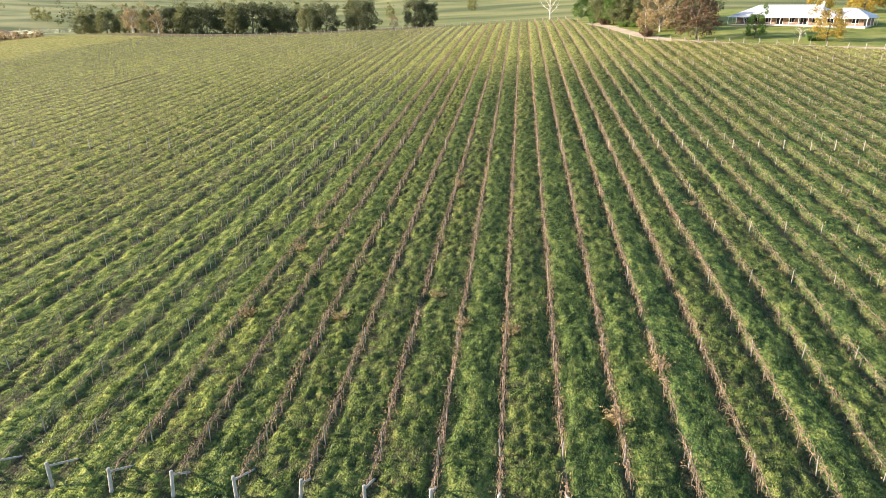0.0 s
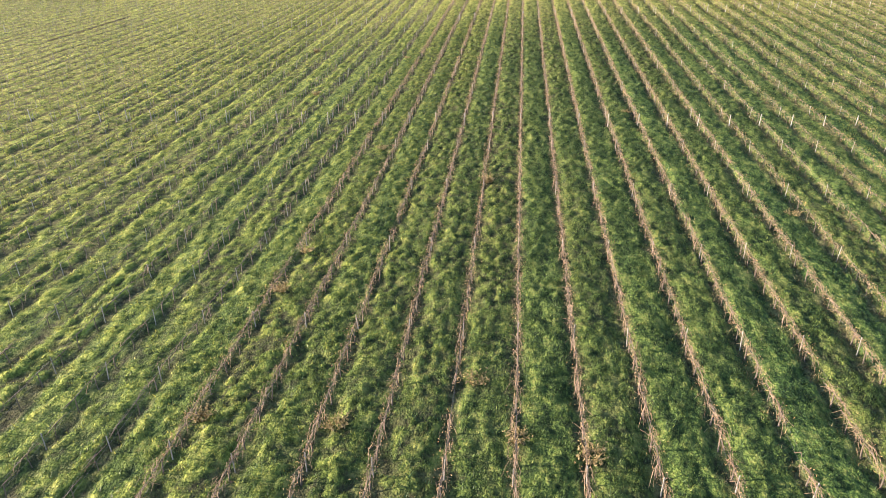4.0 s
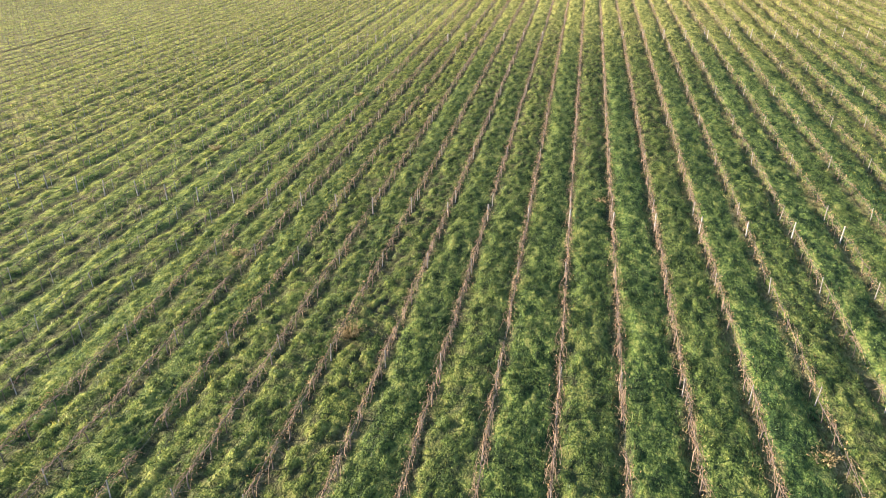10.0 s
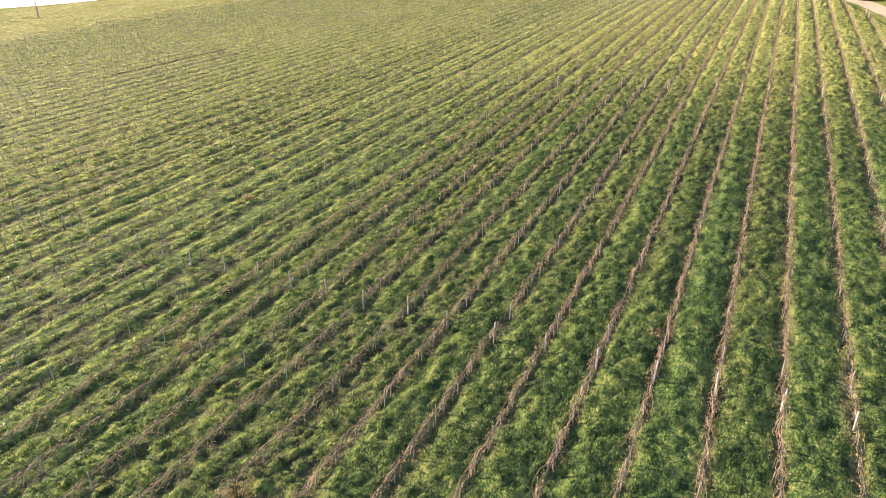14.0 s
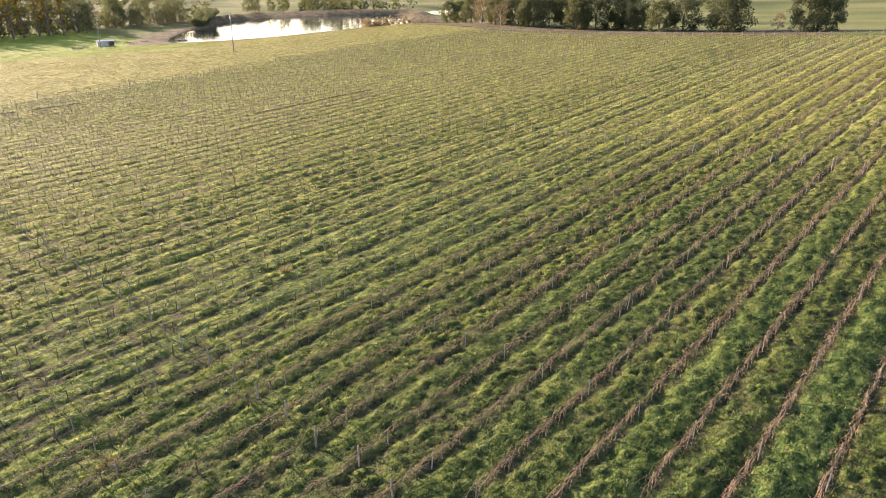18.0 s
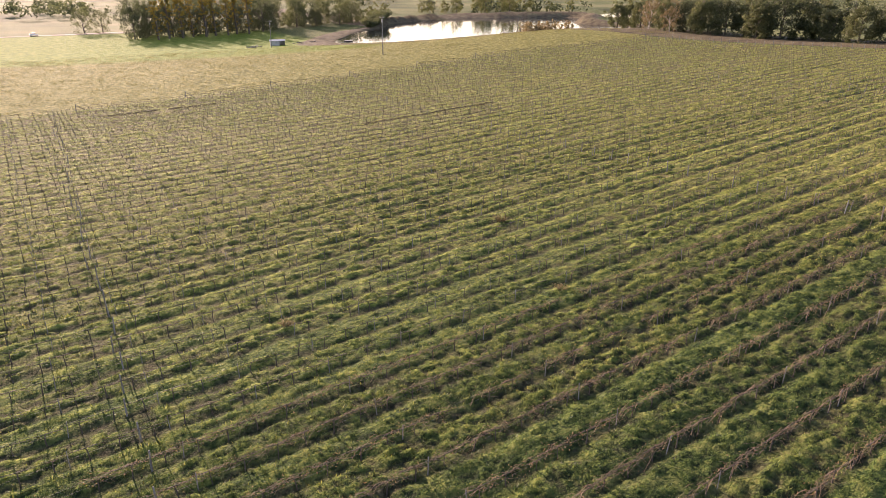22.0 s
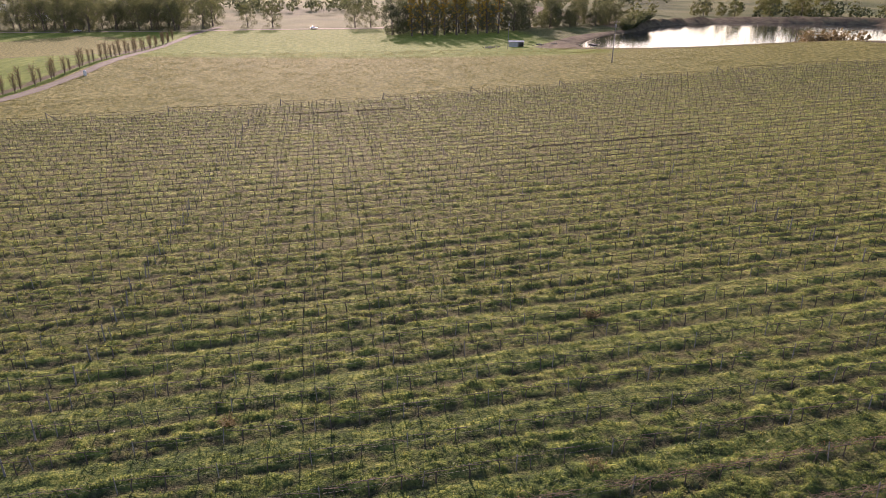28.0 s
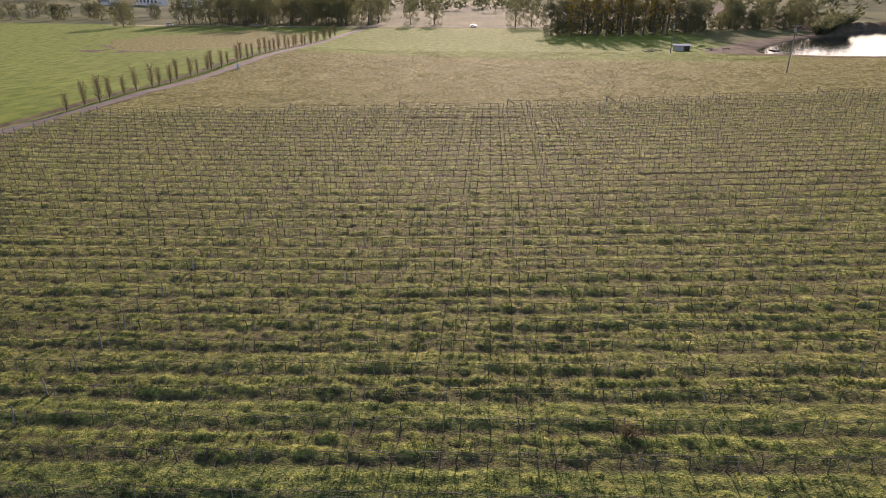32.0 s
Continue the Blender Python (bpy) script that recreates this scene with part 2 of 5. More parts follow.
def ground_surface():
    """Soil and short sward; the sheet carries the share of meadow, lawn and pasture at each place."""
    m = bpy.data.materials.new("ground_cover")
    m.use_nodes = True
    n, l = m.node_tree.nodes, m.node_tree.links
    bsdf = n["Principled BSDF"]
    bsdf.inputs["Roughness"].default_value, bsdf.inputs["Specular IOR Level"].default_value = 0.95, 0.1
    geo = n.new("ShaderNodeNewGeometry")

    def noise_at(scale, detail=4, stretch=None):
        node = n.new("ShaderNodeTexNoise")
        node.inputs["Scale"].default_value, node.inputs["Detail"].default_value = scale, detail
        source = geo.outputs["Position"]
        if stretch:
            mp = n.new("ShaderNodeMapping")
            mp.inputs["Scale"].default_value = stretch
            l.new(source, mp.inputs["Vector"])
            source = mp.outputs["Vector"]
        l.new(source, node.inputs["Vector"])
        return node.outputs["Fac"]

    def ramp(fac, stops):
        node = n.new("ShaderNodeValToRGB")
        el = node.color_ramp.elements
        while len(el) < len(stops):
            el.new(1.0)
        for e, (p, c) in zip(el, stops):
            e.position = p
        for e, (p, c) in zip(el, stops):
            e.color = (*c, 1)
        l.new(fac, node.inputs["Fac"])
        return node.outputs["Color"]

    def mix(fac, a, b):
        node = n.new("ShaderNodeMix")
        node.data_type = "RGBA"
        l.new(fac, node.inputs["Factor"])
        l.new(a, node.inputs["A"])
        l.new(b, node.inputs["B"])
        return node.outputs["Result"]

    def share(name, ragged=0.5):
        at = n.new("ShaderNodeAttribute")
        at.attribute_name = name
        mr = n.new("ShaderNodeMapRange")
        wob = n.new("ShaderNodeMath")
        wob.operation = "MULTIPLY_ADD"
        l.new(ragged_noise, wob.inputs[0])
        wob.inputs[1].default_value = ragged
        l.new(at.outputs["Fac"], wob.inputs[2])
        mr.inputs["From Min"].default_value, mr.inputs["From Max"].default_value = 0.35 + ragged / 2, 0.65 + ragged / 2
        l.new(wob.outputs[0], mr.inputs["Value"])
        return mr.outputs["Result"]

    def soft_share(name, ragged=0.4):
        at, wob = n.new("ShaderNodeAttribute"), n.new("ShaderNodeMath")
        at.attribute_name = name
        wob.operation, wob.use_clamp = "MULTIPLY_ADD", True
        l.new(sum_of("SUBTRACT", patch_noise, 0.5), wob.inputs[0])
        wob.inputs[1].default_value = ragged
        l.new(at.outputs["Fac"], wob.inputs[2])
        return wob.outputs[0]

    ragged_noise, patch_noise = noise_at(0.35, 4), noise_at(1.2, 5, (1, 0.5, 1))
    earth = ramp(noise_at(3.4, 7), [(0.38, (0.02, 0.019, 0.012)), (0.5, (0.045, 0.042, 0.025)), (0.62, (0.09, 0.083, 0.045))])
    straw = ramp(noise_at(3.4, 7), [(0.38, (0.075, 0.062, 0.03)), (0.5, (0.15, 0.122, 0.058)), (0.62, (0.25, 0.205, 0.105))])
    # the strips under the vines, by the rows' own spacing and lean
    place = n.new("ShaderNodeSeparateXYZ")
    l.new(geo.outputs["Position"], place.inputs["Vector"])

    def sum_of(op, a, b, c=None):
        node = n.new("ShaderNodeMath")
        node.operation = op
        for i, v in enumerate((a, b, c)):
            if v is None:
                continue
            if isinstance(v, (int, float)):
                node.inputs[i].default_value = v
            else:
                l.new(v, node.inputs[i])
        return node.outputs[0]

    across = sum_of("MULTIPLY_ADD", place.outputs["Y"], -ROW_LEAN, place.outputs["X"])
    across = sum_of("MULTIPLY_ADD", across, 1 / ROW_GAP, 500.5 - ROW_FIRST / ROW_GAP)
    off = sum_of("ABSOLUTE", sum_of("SUBTRACT", sum_of("FRACT", across, 0), 0.5), 0)
    off = sum_of("MULTIPLY_ADD", noise_at(0.9, 6, (1, 0.5, 1)), 0.6, off)
    strip = n.new("ShaderNodeMapRange")
    strip.inputs["From Min"].default_value, strip.inputs["From Max"].default_value = 0.46, 0.28
    l.new(off, strip.inputs["Value"])
    inside = n.new("ShaderNodeAttribute")
    inside.attribute_name = "vineyard"
    strip = sum_of("MULTIPLY", strip.outputs["Result"], inside.outputs["Fac"])
    clumps = sum_of("MULTIPLY_ADD", noise_at(5.0, 7, (1.1, 0.7, 1)), 0.5, sum_of("MULTIPLY", noise_at(1.3, 3, (1.2, 0.5, 1)), 0.5))
    sward = ramp(clumps, [(0.4, (0.022, 0.034, 0.012)), (0.47, (0.055, 0.078, 0.019)), (0.53, (0.11, 0.138, 0.032)), (0.61, (0.175, 0.185, 0.052))])
    # richer grass on the ridges, its colour also lightened as if sunlit
    rich_lit_sward = ramp(clumps, [(0.4, (0.075, 0.11, 0.024)), (0.5, (0.19, 0.235, 0.048)), (0.61, (0.37, 0.38, 0.09))])
    far_sward = ramp(clumps, [(0.4, (0.085, 0.1, 0.027)), (0.5, (0.2, 0.215, 0.056)), (0.6, (0.36, 0.335, 0.1))])
    soil = mix(soft_share("dry", 0.5), earth, straw)
    vines = mix(soft_share("thin", 0.5), sward, far_sward)
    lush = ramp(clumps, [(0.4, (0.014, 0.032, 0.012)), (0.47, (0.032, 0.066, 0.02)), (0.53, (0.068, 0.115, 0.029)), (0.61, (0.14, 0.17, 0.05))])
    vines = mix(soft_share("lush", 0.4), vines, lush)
    vines = mix(soft_share("rich_lit", 0.3), vines, rich_lit_sward)
    # soil and litter between tufts; their dark tones also paint the hollows' shade
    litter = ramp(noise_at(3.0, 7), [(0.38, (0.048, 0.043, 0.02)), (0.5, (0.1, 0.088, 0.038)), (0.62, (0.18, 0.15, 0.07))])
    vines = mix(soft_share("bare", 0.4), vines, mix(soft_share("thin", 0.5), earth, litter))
    vines = mix(sum_of("MULTIPLY", strip, 0.7), vines, soil)
    meadow = ramp(noise_at(0.9, 9, (1, 1, 1)), [(0.36, (0.1, 0.108, 0.026)), (0.5, (0.182, 0.18, 0.045)), (0.64, (0.29, 0.262, 0.078))])
    lawn = ramp(noise_at(0.2, 6), [(0.3, (0.09, 0.12, 0.025)), (0.5, (0.14, 0.165, 0.04)), (0.7, (0.2, 0.2, 0.065))])
    pasture = ramp(noise_at(0.3, 9, (0.6, 1.4, 1)), [(0.34, (0.1, 0.154, 0.016)), (0.5, (0.148, 0.21, 0.024)), (0.66, (0.2, 0.245, 0.04))])
    distance = ramp(noise_at(0.011, 8, (0.7, 1.3, 1)), [(0.38, (0.07, 0.085, 0.033)), (0.46, (0.105, 0.124, 0.043)), (0.53, (0.135, 0.148, 0.054)), (0.62, (0.18, 0.178, 0.074))])
    bank = ramp(noise_at(0.25, 6), [(0.3, (0.07, 0.055, 0.035)), (0.5, (0.12, 0.095, 0.055)), (0.7, (0.16, 0.14, 0.075))])
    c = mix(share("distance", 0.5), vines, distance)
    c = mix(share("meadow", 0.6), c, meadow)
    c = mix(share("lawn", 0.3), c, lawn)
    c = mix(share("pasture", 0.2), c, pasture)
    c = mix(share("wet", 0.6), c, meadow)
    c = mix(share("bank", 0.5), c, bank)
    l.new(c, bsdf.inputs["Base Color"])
    b = n.new("ShaderNodeBump")
    b.inputs["Strength"].default_value, b.inputs["Distance"].default_value = 1.0, 0.16
    l.new(noise_at(9.0, 8), b.inputs["Height"])
    l.new(b.outputs["Normal"], bsdf.inputs["Normal"])
    return m


def water_surface():
    m = bpy.data.materials.new("lake_water")
    m.use_nodes = True
    n, l = m.node_tree.nodes, m.node_tree.links
    bsdf = n["Principled BSDF"]
    bsdf.inputs["Base Color"].default_value = (0.02, 0.026, 0.028, 1)
    bsdf.inputs["Roughness"].default_value, bsdf.inputs["IOR"].default_value = 0.06, 1.33
    geo, nz, b = n.new("ShaderNodeNewGeometry"), n.new("ShaderNodeTexNoise"), n.new("ShaderNodeBump")
    nz.inputs["Scale"].default_value, nz.inputs["Detail"].default_value = 0.7, 3
    b.inputs["Strength"].default_value, b.inputs["Distance"].default_value = 0.35, 0.06
    l.new(geo.outputs["Position"], nz.inputs["Vector"])
    l.new(nz.outputs["Fac"], b.inputs["Height"])
    l.new(b.outputs["Normal"], bsdf.inputs["Normal"])
    return m


GROUND, WATER = ground_surface(), water_surface()
rng = np.random.default_rng(7)


# ---- mesh helpers ----
def sheet(name, verts, faces, material, parent=None, label="", kind="", smooth_shade=False):
    """One mesh object from arrays of points and of faces that all have the same number of corners."""
    verts, faces = np.asarray(verts, np.float32), np.asarray(faces, np.int32)
    me = bpy.data.meshes.new(name)
    me.vertices.add(len(verts))
    me.vertices.foreach_set("co", verts.ravel())
    me.loops.add(faces.size)
    me.loops.foreach_set("vertex_index", faces.ravel())
    me.polygons.add(len(faces))
    me.polygons.foreach_set("loop_start", np.arange(len(faces), dtype=np.int32) * faces.shape[1])
    if smooth_shade:
        me.polygons.foreach_set("use_smooth", np.ones(len(faces), bool))
    me.materials.append(material)
    me.update(calc_edges=True)
    ob = new(name, me)
    if parent is not None:
        ob.parent = parent
    return tagged(ob, label, kind=kind)


def part(name, bm, material, parent, label=""):
    me = bpy.data.meshes.new(name)
    bm.to_mesh(me)
    bm.free()
    me.materials.append(material)
    ob = new(name, me)
    ob.parent = parent
    return tagged(ob, label)


def tubes(paths, radii, sides=3):
    """Points and four-cornered faces of many tubes; paths: tube, step, xyz; radii: tube, step."""
    paths, radii = np.asarray(paths, float), np.asarray(radii, float)
    m, s, _ = paths.shape
    ahead = np.gradient(paths, axis=1)
    ahead /= np.linalg.norm(ahead, axis=2, keepdims=True) + 1e-9
    ref = np.where(np.abs(ahead[..., 2:3]) > 0.8, [1.0, 0, 0], [0, 0, 1.0])
    u = np.cross(ahead, ref)
    u /= np.linalg.norm(u, axis=2, keepdims=True) + 1e-9
    v = np.cross(ahead, u)
    ang = np.arange(sides) * 2 * np.pi / sides
    ring = paths[:, :, None] + radii[:, :, None, None] * (u[:, :, None] * np.cos(ang)[:, None] + v[:, :, None] * np.sin(ang)[:, None])
    i = np.arange(m * s * sides).reshape(m, s, sides)
    j = np.roll(i, -1, 2)
    quads = np.stack([i[:, :-1], j[:, :-1], j[:, 1:], i[:, 1:]], -1).reshape(-1, 4)
    return ring.reshape(-1, 3), quads


def joined(*pieces):
    verts, faces, base = [], [], 0
    for v, f in pieces:
        verts.append(v), faces.append(np.asarray(f) + base)
        base += len(v)
    return np.concatenate(verts), np.concatenate(faces)


def lattice(seed, x, y, size):
    """Smooth value noise from 0 to 1 with cells of the given size."""
    table = np.random.default_rng(seed).random((257, 257))
    gx, gy = np.asarray(x) / size + 1000, np.asarray(y) / size + 1000
    ix, iy = np.floor(gx).astype(int), np.floor(gy).astype(int)
    fx, fy = gx - ix, gy - iy
    fx, fy = fx * fx * (3 - 2 * fx), fy * fy * (3 - 2 * fy)
    ix, iy = ix % 256, iy % 256
    a, b, c, d = table[ix, iy], table[ix + 1, iy], table[ix, iy + 1], table[ix + 1, iy + 1]
    return (a * (1 - fx) + b * fx) * (1 - fy) + (c * (1 - fx) + d * fx) * fy


def smooth(a, b, v):
    t = np.clip((v - a) / (b - a), 0.0, 1.0)
    return t * t * (3 - 2 * t)


def hill(x, y):
    """The vineyard's hillside: rises to the north and east, drops to the lake in the west."""
    x, y = np.asarray(x, float), np.asarray(y, float)
    a, b = np.clip(x, -165, 110) / 100, np.clip(y, -95, 205) / 100
    z = (0.18 + 2.27 * a + 6.59 * b - 0.41 * a * a + 4.47 * a * b + 1.23 * b * b
         - 0.84 * a**3 + 0.11 * a * a * b - 1.35 * a * b * b - 0.85 * b**3)
    z -= 4.6 * np.exp(-(((x + 190) / 60) ** 2 + ((y + 95) / 55) ** 2))
    z += 1.3 * np.exp(-(((x + 228) / 42) ** 2 + ((y - 188) / 45) ** 2))
    z -= 0.5 * smooth(-40, -62, y) * smooth(-60, -30, x)
    z -= 0.012 * np.clip(y - 205, 0, 200)
    z = z + (-3.3 - z) * smooth(-185, -330, x)
    z = z + (-3.3 - z) * smooth(-60, -260, x) * smooth(-60, -130, y)
    far = np.hypot(x, y)
    z += 0.034 * np.clip(y - 330, 0, 900) * smooth(-420, -150, x)
    z += 0.02 * np.clip(far - 640, 0, 1500) * smooth(100, -300, x)
    return z + 0.03 * np.clip(far - 1200, 0, 3000)

def shore(turn):
    """How far the lake's shore lies from its middle, by direction."""
    return (101 + 28.9 * np.cos(turn) + 17.7 * np.sin(turn) + 6.7 * np.cos(2 * turn) - 26.8 * np.sin(2 * turn) + 1.3 * np.cos(3 * turn) - 1.8 * np.sin(3 * turn)
            - 11.1 * np.cos(4 * turn) + 3.2 * np.sin(4 * turn) - 3.6 * np.cos(5 * turn) - 1.9 * np.sin(5 * turn) + 30 * np.exp(-(((turn - 1.85) / 0.22) ** 2)) + 15 * np.exp(-(((turn + 0.97) / 0.13) ** 2)))


def lake_reach(x, y):
    """Under 1 inside the lake's shore, over 1 outside."""
    dx, dy = x - LAKE[0], y - LAKE[1]
    turn = np.arctan2(dy, dx)
    return np.hypot(dx, dy) / shore(turn)


def pond_reach(x, y):
    """The same for the long pond beyond the lake."""
    dx, dy = x - POND[0], y - POND[1]
    return np.hypot((dx * 0.45 - dy * 0.89) / 95, (dx * 0.89 + dy * 0.45) / 36)


def height(x, y):
    z = hill(x, y)
    q = lake_reach(x, y)
    far_side = smooth(-360, -420, x - 0.4 * (y - 250))
    rim = WATER_LEVEL + 0.4 + 4.4 * far_side * smooth(1.02, 1.1, q)
    z = z + (rim - z) * smooth(1.14 + 0.2 * far_side, 1.03 + 0.04 * far_side, q)
    z = z - 3.0 * smooth(1.03, 0.93, q)
    pond = pond_reach(x, y)
    z = z + (WATER_LEVEL + 0.3 - z) * smooth(1.35, 1.08, pond) - 2.0 * smooth(1.05, 0.95, pond)
    ditch = np.exp(-(((y + 68.3) / 1.1) ** 2)) * smooth(-100, -125, x) * smooth(-330, -300, x)
    return z - 0.9 * ditch


def domes(seed, x, y, wide, deep):
    """Rounded tussocks from 0 to 1, one in each cell of wide by deep metres."""
    table = np.random.default_rng(seed).random((256, 256, 4))
    u, v = x / wide + 2560, y / deep + 2560
    iu, iv = np.floor(u).astype(int), np.floor(v).astype(int)
    best = np.zeros_like(u)
    for a in (-1, 0, 1):
        for b in (-1, 0, 1):
            p, q, size, tall = np.moveaxis(table[(iu + a) % 256, (iv + b) % 256], -1, 0)
            near = ((u - iu - a - p) ** 2 + (v - iv - b - q) ** 2) / (0.45 + 0.5 * size) ** 2
            best = np.maximum(best, (0.35 + 0.65 * tall) * np.clip(1 - near, 0, 1))
    return best


def inside_vines(x, y):
    return smooth(0, 3, x - west_edge(y)) * smooth(ROW_SOUTH - 2, ROW_SOUTH + 1, y) * smooth(2, -1, y - north_end(x)) * smooth(78, 70, x)


def lushness(x, y):
    """Every second lane between the rows is a thick sward, the others are thin and tufted."""
    lane = np.floor((x - ROW_FIRST - ROW_LEAN * y) / ROW_GAP)
    wander = lattice(7, lane * 77.0, y, 22.0)
    return np.where(lane % 2 == 1, 0.4 + 0.6 * wander, 0.05 + 0.6 * wander) * (0.55 + 0.45 * smooth(-62, -28, x)) + 0.28 * smooth(-8, 8, x)


def tussocks(x, y):
    """Tufts from 0 to 1: round ones among the caned rows, long ones along the pruned rows."""
    round_ones = np.maximum(domes(8, x, y, 0.46, 0.58), 0.62 * domes(10, x, y, 0.95, 1.6))
    q = (x - ROW_FIRST - ROW_LEAN * y) / ROW_GAP
    lane = np.floor(q)
    off = (q - lane) * ROW_GAP + 0.5 * (lattice(15, x, y, 3.0) - 0.5)
    ridge = np.exp(-(((off - 0.75) / 0.36) ** 2)) * (0.1 + 1.1 * lattice(18, lane * 77.0, y, 13.0)) + np.exp(-(((off - 1.95) / 0.42) ** 2)) * (0.1 + 1.1 * lattice(19, lane * 77.0, y, 17.0))
    long_ones = np.clip(ridge * (0.2 + 0.6 * domes(12, x, y, 0.6, 1.3)) + 0.75 * domes(13, x, y, 0.5, 0.85), 0, 1.1)
    west = smooth(-18, -36, x + 8 * (lattice(14, x, y, 6.0) - 0.5))
    return round_ones * (1 - west) + long_ones * west


def relief(x, y):
    """The sward's own relief: a cushion of grass between the rows, tussocks all over."""
    q = (x - ROW_FIRST - ROW_LEAN * y) / ROW_GAP
    off = (q - np.floor(q)) * ROW_GAP
    wave = 1.1 * (lattice(6, x, y, 1.1) - 0.5) + 0.7 * (lattice(17, x, y, 4.0) - 0.5)
    flat = smooth(0.0, 0.75, off + wave) * smooth(-0.1, 0.5, ROW_GAP - off + wave)
    lush = lushness(x, y)
    tuft = tussocks(x, y)
    return inside_vines(x, y) * ((0.35 + 0.65 * flat) * (0.4 - 0.2 * lush) * (0.72 + 0.28 * smooth(-34, -16, x)) * tuft + flat * (0.08 + 0.11 * smooth(-36, -14, x)) * lush + 0.11 * (0.6 + 0.4 * smooth(-34, -16, x)) * domes(9, x, y, 0.36, 0.42) + 0.14 * (lattice(4, x, y, 2.3) - 0.5))


def row_x(k, y):
    return ROW_FIRST + ROW_GAP * k + ROW_LEAN * y


def west_edge(y):
    return np.maximum(-150.5 - 0.155 * np.asarray(y, float), -169.5)


def north_end(x):
    """Where a row that lies at x ends: at the far headland, or at the homestead's drive in the east."""
    return np.where(x < 10, ROW_NORTH, np.where(x < 22, 177 - (x - 10) * 6.2, 102.6 - (x - 22) * 0.66 + (x - 22) ** 2 * 0.0003))


# ---- ground ----
def lines(*spans):
    out = []
    for a, b, step in spans:
        out.append(np.arange(a, b, step))
    return np.concatenate(out)


_far = np.geomspace(1, 2600, 34)
GX = np.concatenate([-430 - _far[::-1], lines((-430, -182, 3.2), (-182, -90, 0.8), (-90, -60, 0.42), (-60, -34, 0.25), (-34, 17, 0.19), (17, 32, 0.3), (32, 76, 0.6), (76, 130, 3.0)), 130 + _far])
GY = np.concatenate([-140 - _far[::-1], lines((-140, -96, 2.5), (-96, -62, 1.2), (-62, 56, 0.26), (56, 84, 0.4), (84, 130, 0.8), (130, 240, 2.0), (240, 420, 5)), 420 + _far])
X, Y = np.meshgrid(GX, GY, indexing="ij")
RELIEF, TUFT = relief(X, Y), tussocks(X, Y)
SLOPE_X, SLOPE_Y = np.gradient(RELIEF, GX, GY)


def on_grid(table, x, y):
    """A table over the ground's grid, read between its points."""
    i, j = np.clip(np.searchsorted(GX, x) - 1, 0, len(GX) - 2), np.clip(np.searchsorted(GY, y) - 1, 0, len(GY) - 2)
    u, v = (x - GX[i]) / (GX[i + 1] - GX[i]), (y - GY[j]) / (GY[j + 1] - GY[j])
    return (table[i, j] * (1 - u) + table[i + 1, j] * u) * (1 - v) + (table[i, j + 1] * (1 - u) + table[i + 1, j + 1] * u) * v


